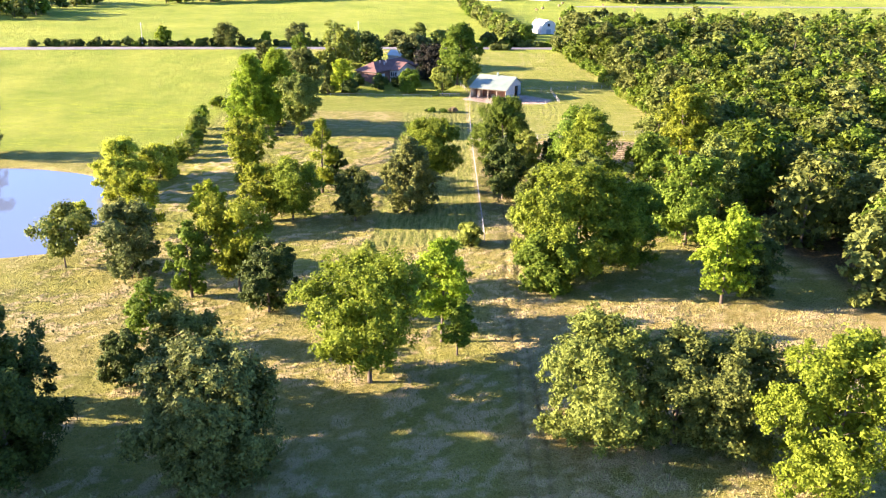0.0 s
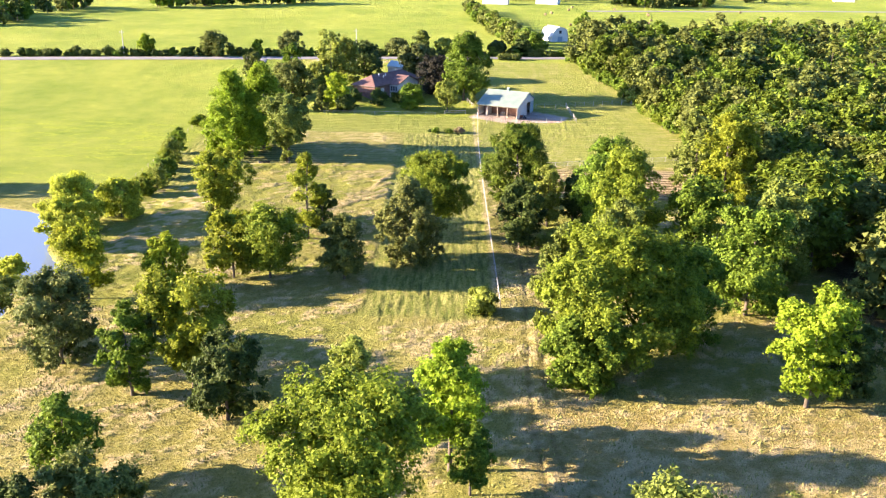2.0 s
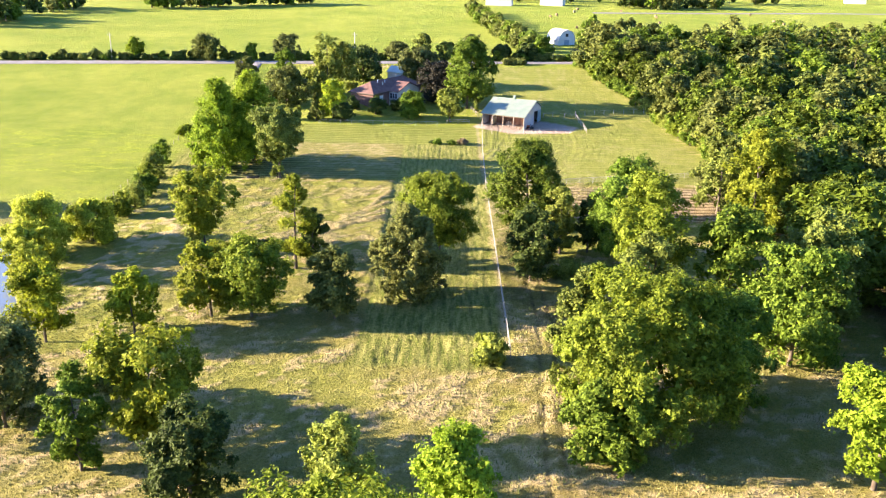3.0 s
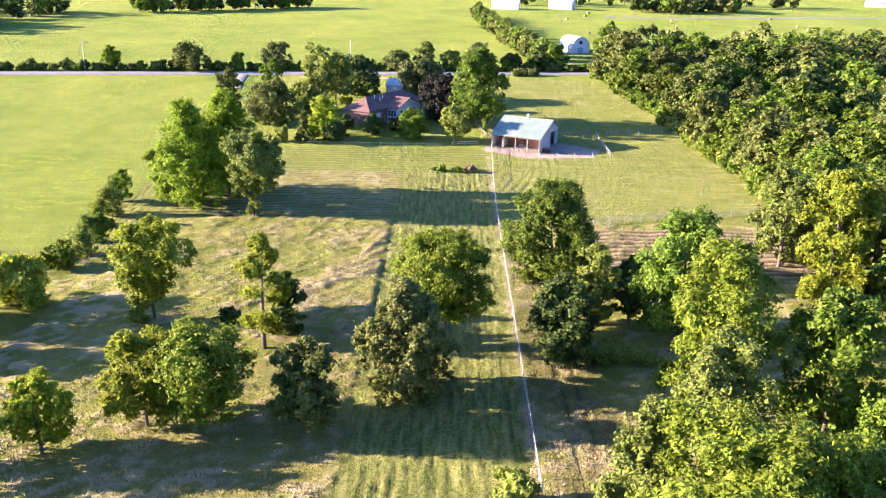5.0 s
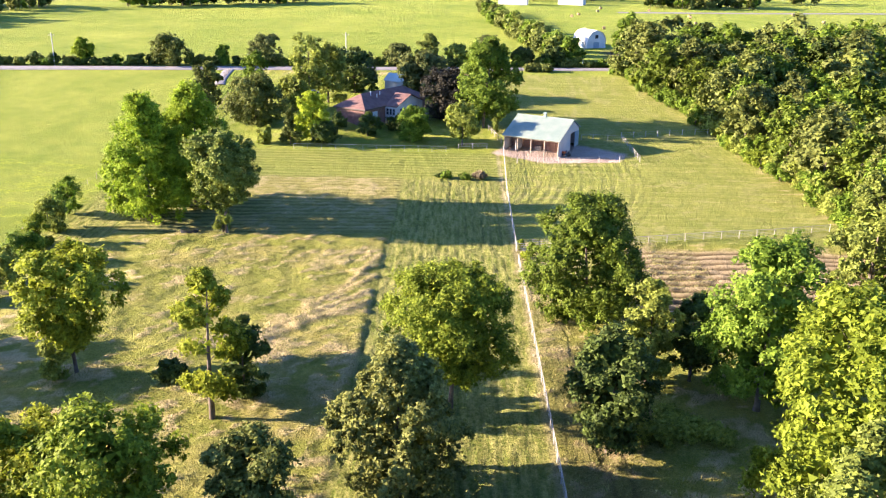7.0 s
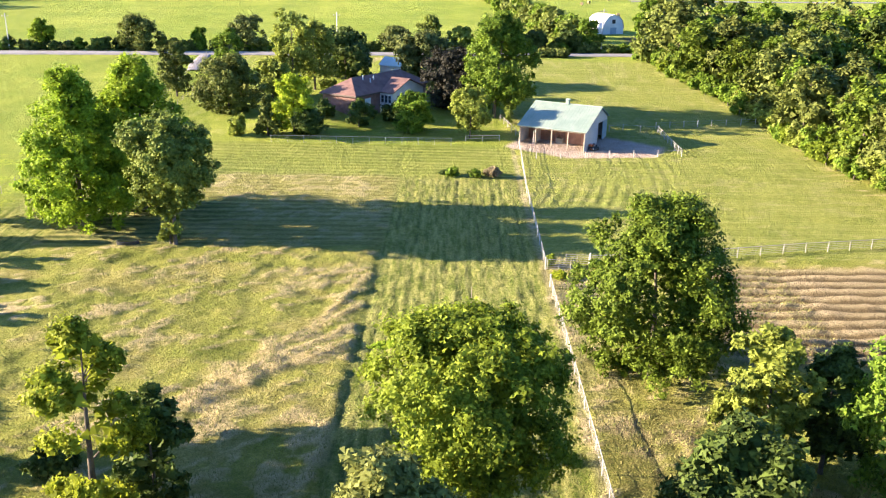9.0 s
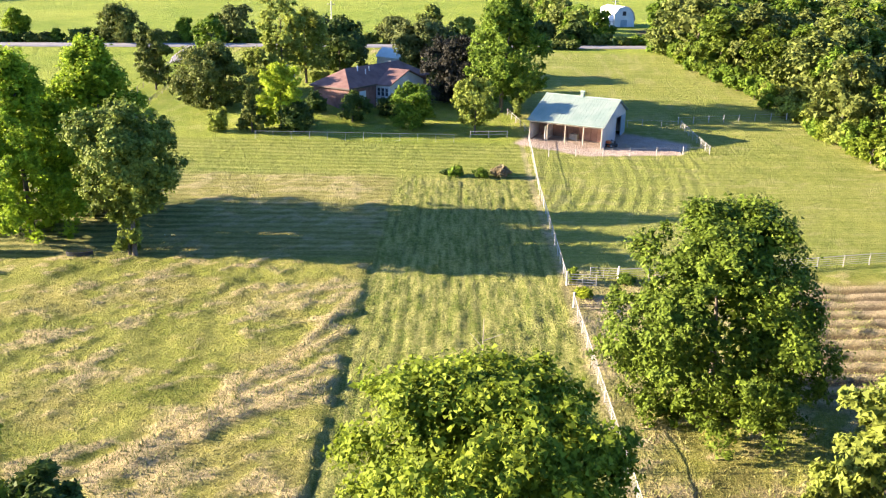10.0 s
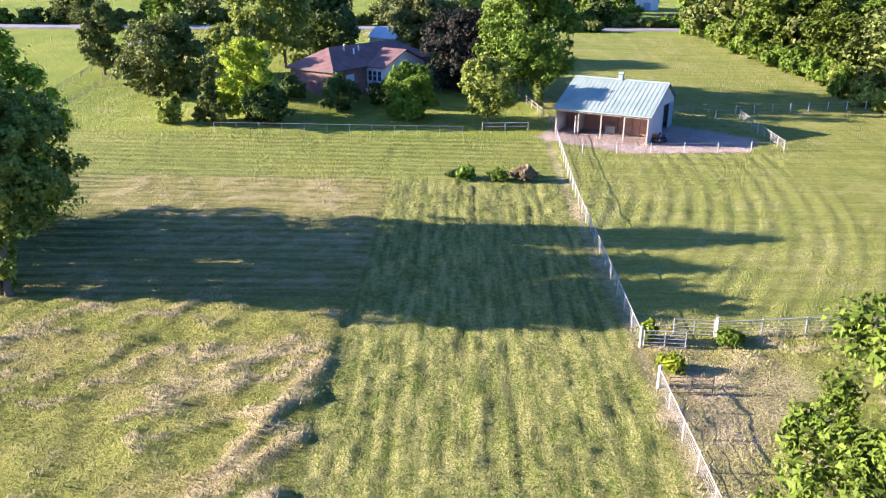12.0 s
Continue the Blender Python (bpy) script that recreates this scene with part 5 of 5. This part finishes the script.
bale_rng = random.Random(8)
for k in range(22):
    bale(bale_rng.uniform(50, 200), bale_rng.uniform(470, 640), bale_rng.uniform(0, 180))
bale(110.0, 528.0, 20)
bale(113.5, 528.8, 60)


def trough(x, y, turn):
    root = thing("stock_tank", pose(x, y, land(x, y), 0, 0, turn), "dark oval stock tank standing under a tree", "water tank")
    b = rodded((0, 0, 0), (0, 0, 0.6), 0.9, 0.95, 16)
    bmesh.ops.scale(b, vec=(1.5, 0.7, 1), verts=b.verts)
    part("tub", b, PLASTIC, root)
    b = rodded((0, 0, 0.601), (0, 0, 0.61), 0.85, 0.85, 16)
    bmesh.ops.scale(b, vec=(1.5, 0.7, 1), verts=b.verts)
    part("water", b, MURK, root)
    return root


trough(-44.5, 229.0, 10)
bush("heap of dark brush and a stump in dry grass", -30.8, 178.6, 2.2, 1.6, "dark", 700, 0.3, "brush_pile", "brush pile")
for wx, wy, wh, wr, wk in ((-3.6, 264.4, 1.3, 1.2, "mid"), (-4.8, 264.9, 0.7, 1.0, "dark"), (0.2, 264.2, 1.0, 1.2, "mid")):
    bush("low green weed patch on the mown strip", wx, wy, wh, wr, wk, 420, 0.22, "weed_clump", "weeds", "weed clumps")
for wx, wy, wh, wr, wk in ((8.2, 221.8, 1.5, 0.7, "green"), (8.9, 217.6, 0.9, 0.9, "yellow"), (13.6, 221.6, 0.8, 0.9, "mid")):
    bush("low green weed patch in the grass", wx, wy, wh, wr, wk, 500, 0.2, "weed_clump", "weeds", "weed clumps")
bush("dead straw heap on the mown strip", 3.0, 264.6, 1.3, 1.4, "straw", 900, 0.22, "straw_heap", "straw heap")


def dish(x, y, turn):
    root = thing("satellite_dish", pose(x, y, land(x, y), 0, 0, turn), "large old mesh satellite dish on a steel pole", "satellite dish")
    part("mast", rodded((0, 0, -0.3), (0, 0, 4.2), 0.09, 0.08, 8), GALVANISED, root)
    b = bmesh.new()
    rings = []
    for i in range(6):
        rr = 1.7 * i / 5
        rings.append([b.verts.new((rr * math.cos(2 * math.pi * k / 20), -0.35 - 0.28 * (rr / 1.7) ** 2 * 1.6, 4.6 + rr * math.sin(2 * math.pi * k / 20))) for k in range(20)] if i else [b.verts.new((0, -0.35, 4.6))])
    for k in range(20):
        b.faces.new((rings[0][0], rings[1][k], rings[1][(k + 1) % 20]))
    for i in range(1, 5):
        for k in range(20):
            b.faces.new((rings[i][k], rings[i + 1][k], rings[i + 1][(k + 1) % 20], rings[i][(k + 1) % 20]))
    part("bowl", b, PLASTIC, root, "dark mesh bowl")
    b = bmesh.new()
    for k in range(20):
        p, q = ((1.72 * math.cos(a), -0.8, 4.6 + 1.72 * math.sin(a)) for a in (2 * math.pi * k / 20, 2 * math.pi * (k + 1) / 20))
        rod(b, p, q, 0.05, None, 5)
    part("rim", b, SIDING, root, "pale metal rim")
    part("feed_arm", rodded((0, -0.4, 4.6), (0, -1.9, 4.9), 0.03), GALVANISED, root)
    return root


dish(-37.5, 311.0, 20)

# ---- grass ----
def grass(name, label, count, x0, x1, y0, y1, low, high, wide, seed, weight, material):
    """Tufts of grass scattered where the ground calls for them; weight gives that from the zones."""
    rng = np.random.RandomState(seed)
    x, y = rng.uniform(x0, x1, count), rng.uniform(y0, y1, count)
    z = zones(x, y)
    chosen = rng.rand(count) < weight(x, y, z)
    x, y = x[chosen], y[chosen]
    z = {k: v[chosen] for k, v in z.items()}
    n = len(x)
    g = rise(x, y) + relief(x, y, z) - 0.03
    a = rng.uniform(0, 2 * np.pi, n)
    tall = rng.uniform(low, high, n) * (0.7 + 0.6 * z["tips"])
    lean = rng.uniform(0.2, 0.9, n) * tall
    w = wide * rng.uniform(0.5, 1.3, n)
    base = np.stack([x, y, g], 1)
    side = np.stack([-np.sin(a) * w, np.cos(a) * w, 0 * a], 1)
    tip = base + np.stack([np.cos(a) * lean, np.sin(a) * lean, tall], 1) + side * rng.uniform(-1, 1, (n, 1))
    me = loose_mesh(name, np.stack([base - side, base + side, tip], 1), material)
    return tagged(new(name, me), label, "grass", kind="stuff")


def rough_weight(x, y, z):
    return np.clip(1 - z["mown"] - z["hay"] * 0.85 - z["lush"] * 0.85 - z["dirt"] - z["litter_shade"] * 0.6 - pond_depth(x, y) * 4, 0, 1) * (0.55 + 0.25 * z["tips"])


grass("tall_grass", "tall rough grass, straw-coloured and green, in tufts", 240000, -45, 34, 160, 232, 0.1, 0.28, 0.036, 3, rough_weight, BLADES)
grass("rough_grass", "rough tussocky grass, golden and green", 150000, -66, 58, 50, 162, 0.15, 0.36, 0.09, 4, rough_weight, BLADES)
grass("mown_grass", "short mown grass lying in rows", 60000, -12.5, 7.4, 160, 262, 0.05, 0.12, 0.045, 5, lambda x, y, z: z["mown"], SHORT_BLADES)
grass("meadow_grass", "short hay stubble and mown meadow grass", 50000, -45, 40, 226, 286, 0.05, 0.13, 0.06, 6, lambda x, y, z: np.clip(z["hay"], 0, 1), SHORT_BLADES)
grass("weed_patch", "bright green low weeds among the mown grass", 9000, -12.0, -5.0, 198.0, 204.0, 0.12, 0.3, 0.1, 9, lambda x, y, z: ease(1.0, 0.55, ((x + 8.0) / 3.0) ** 2 + ((y - 201.0 - 0.35 * (x + 8.0)) / 1.3) ** 2 + 0.8 * (fbm(x, y, 1.6) - 0.5)), LEAVES["bright"])
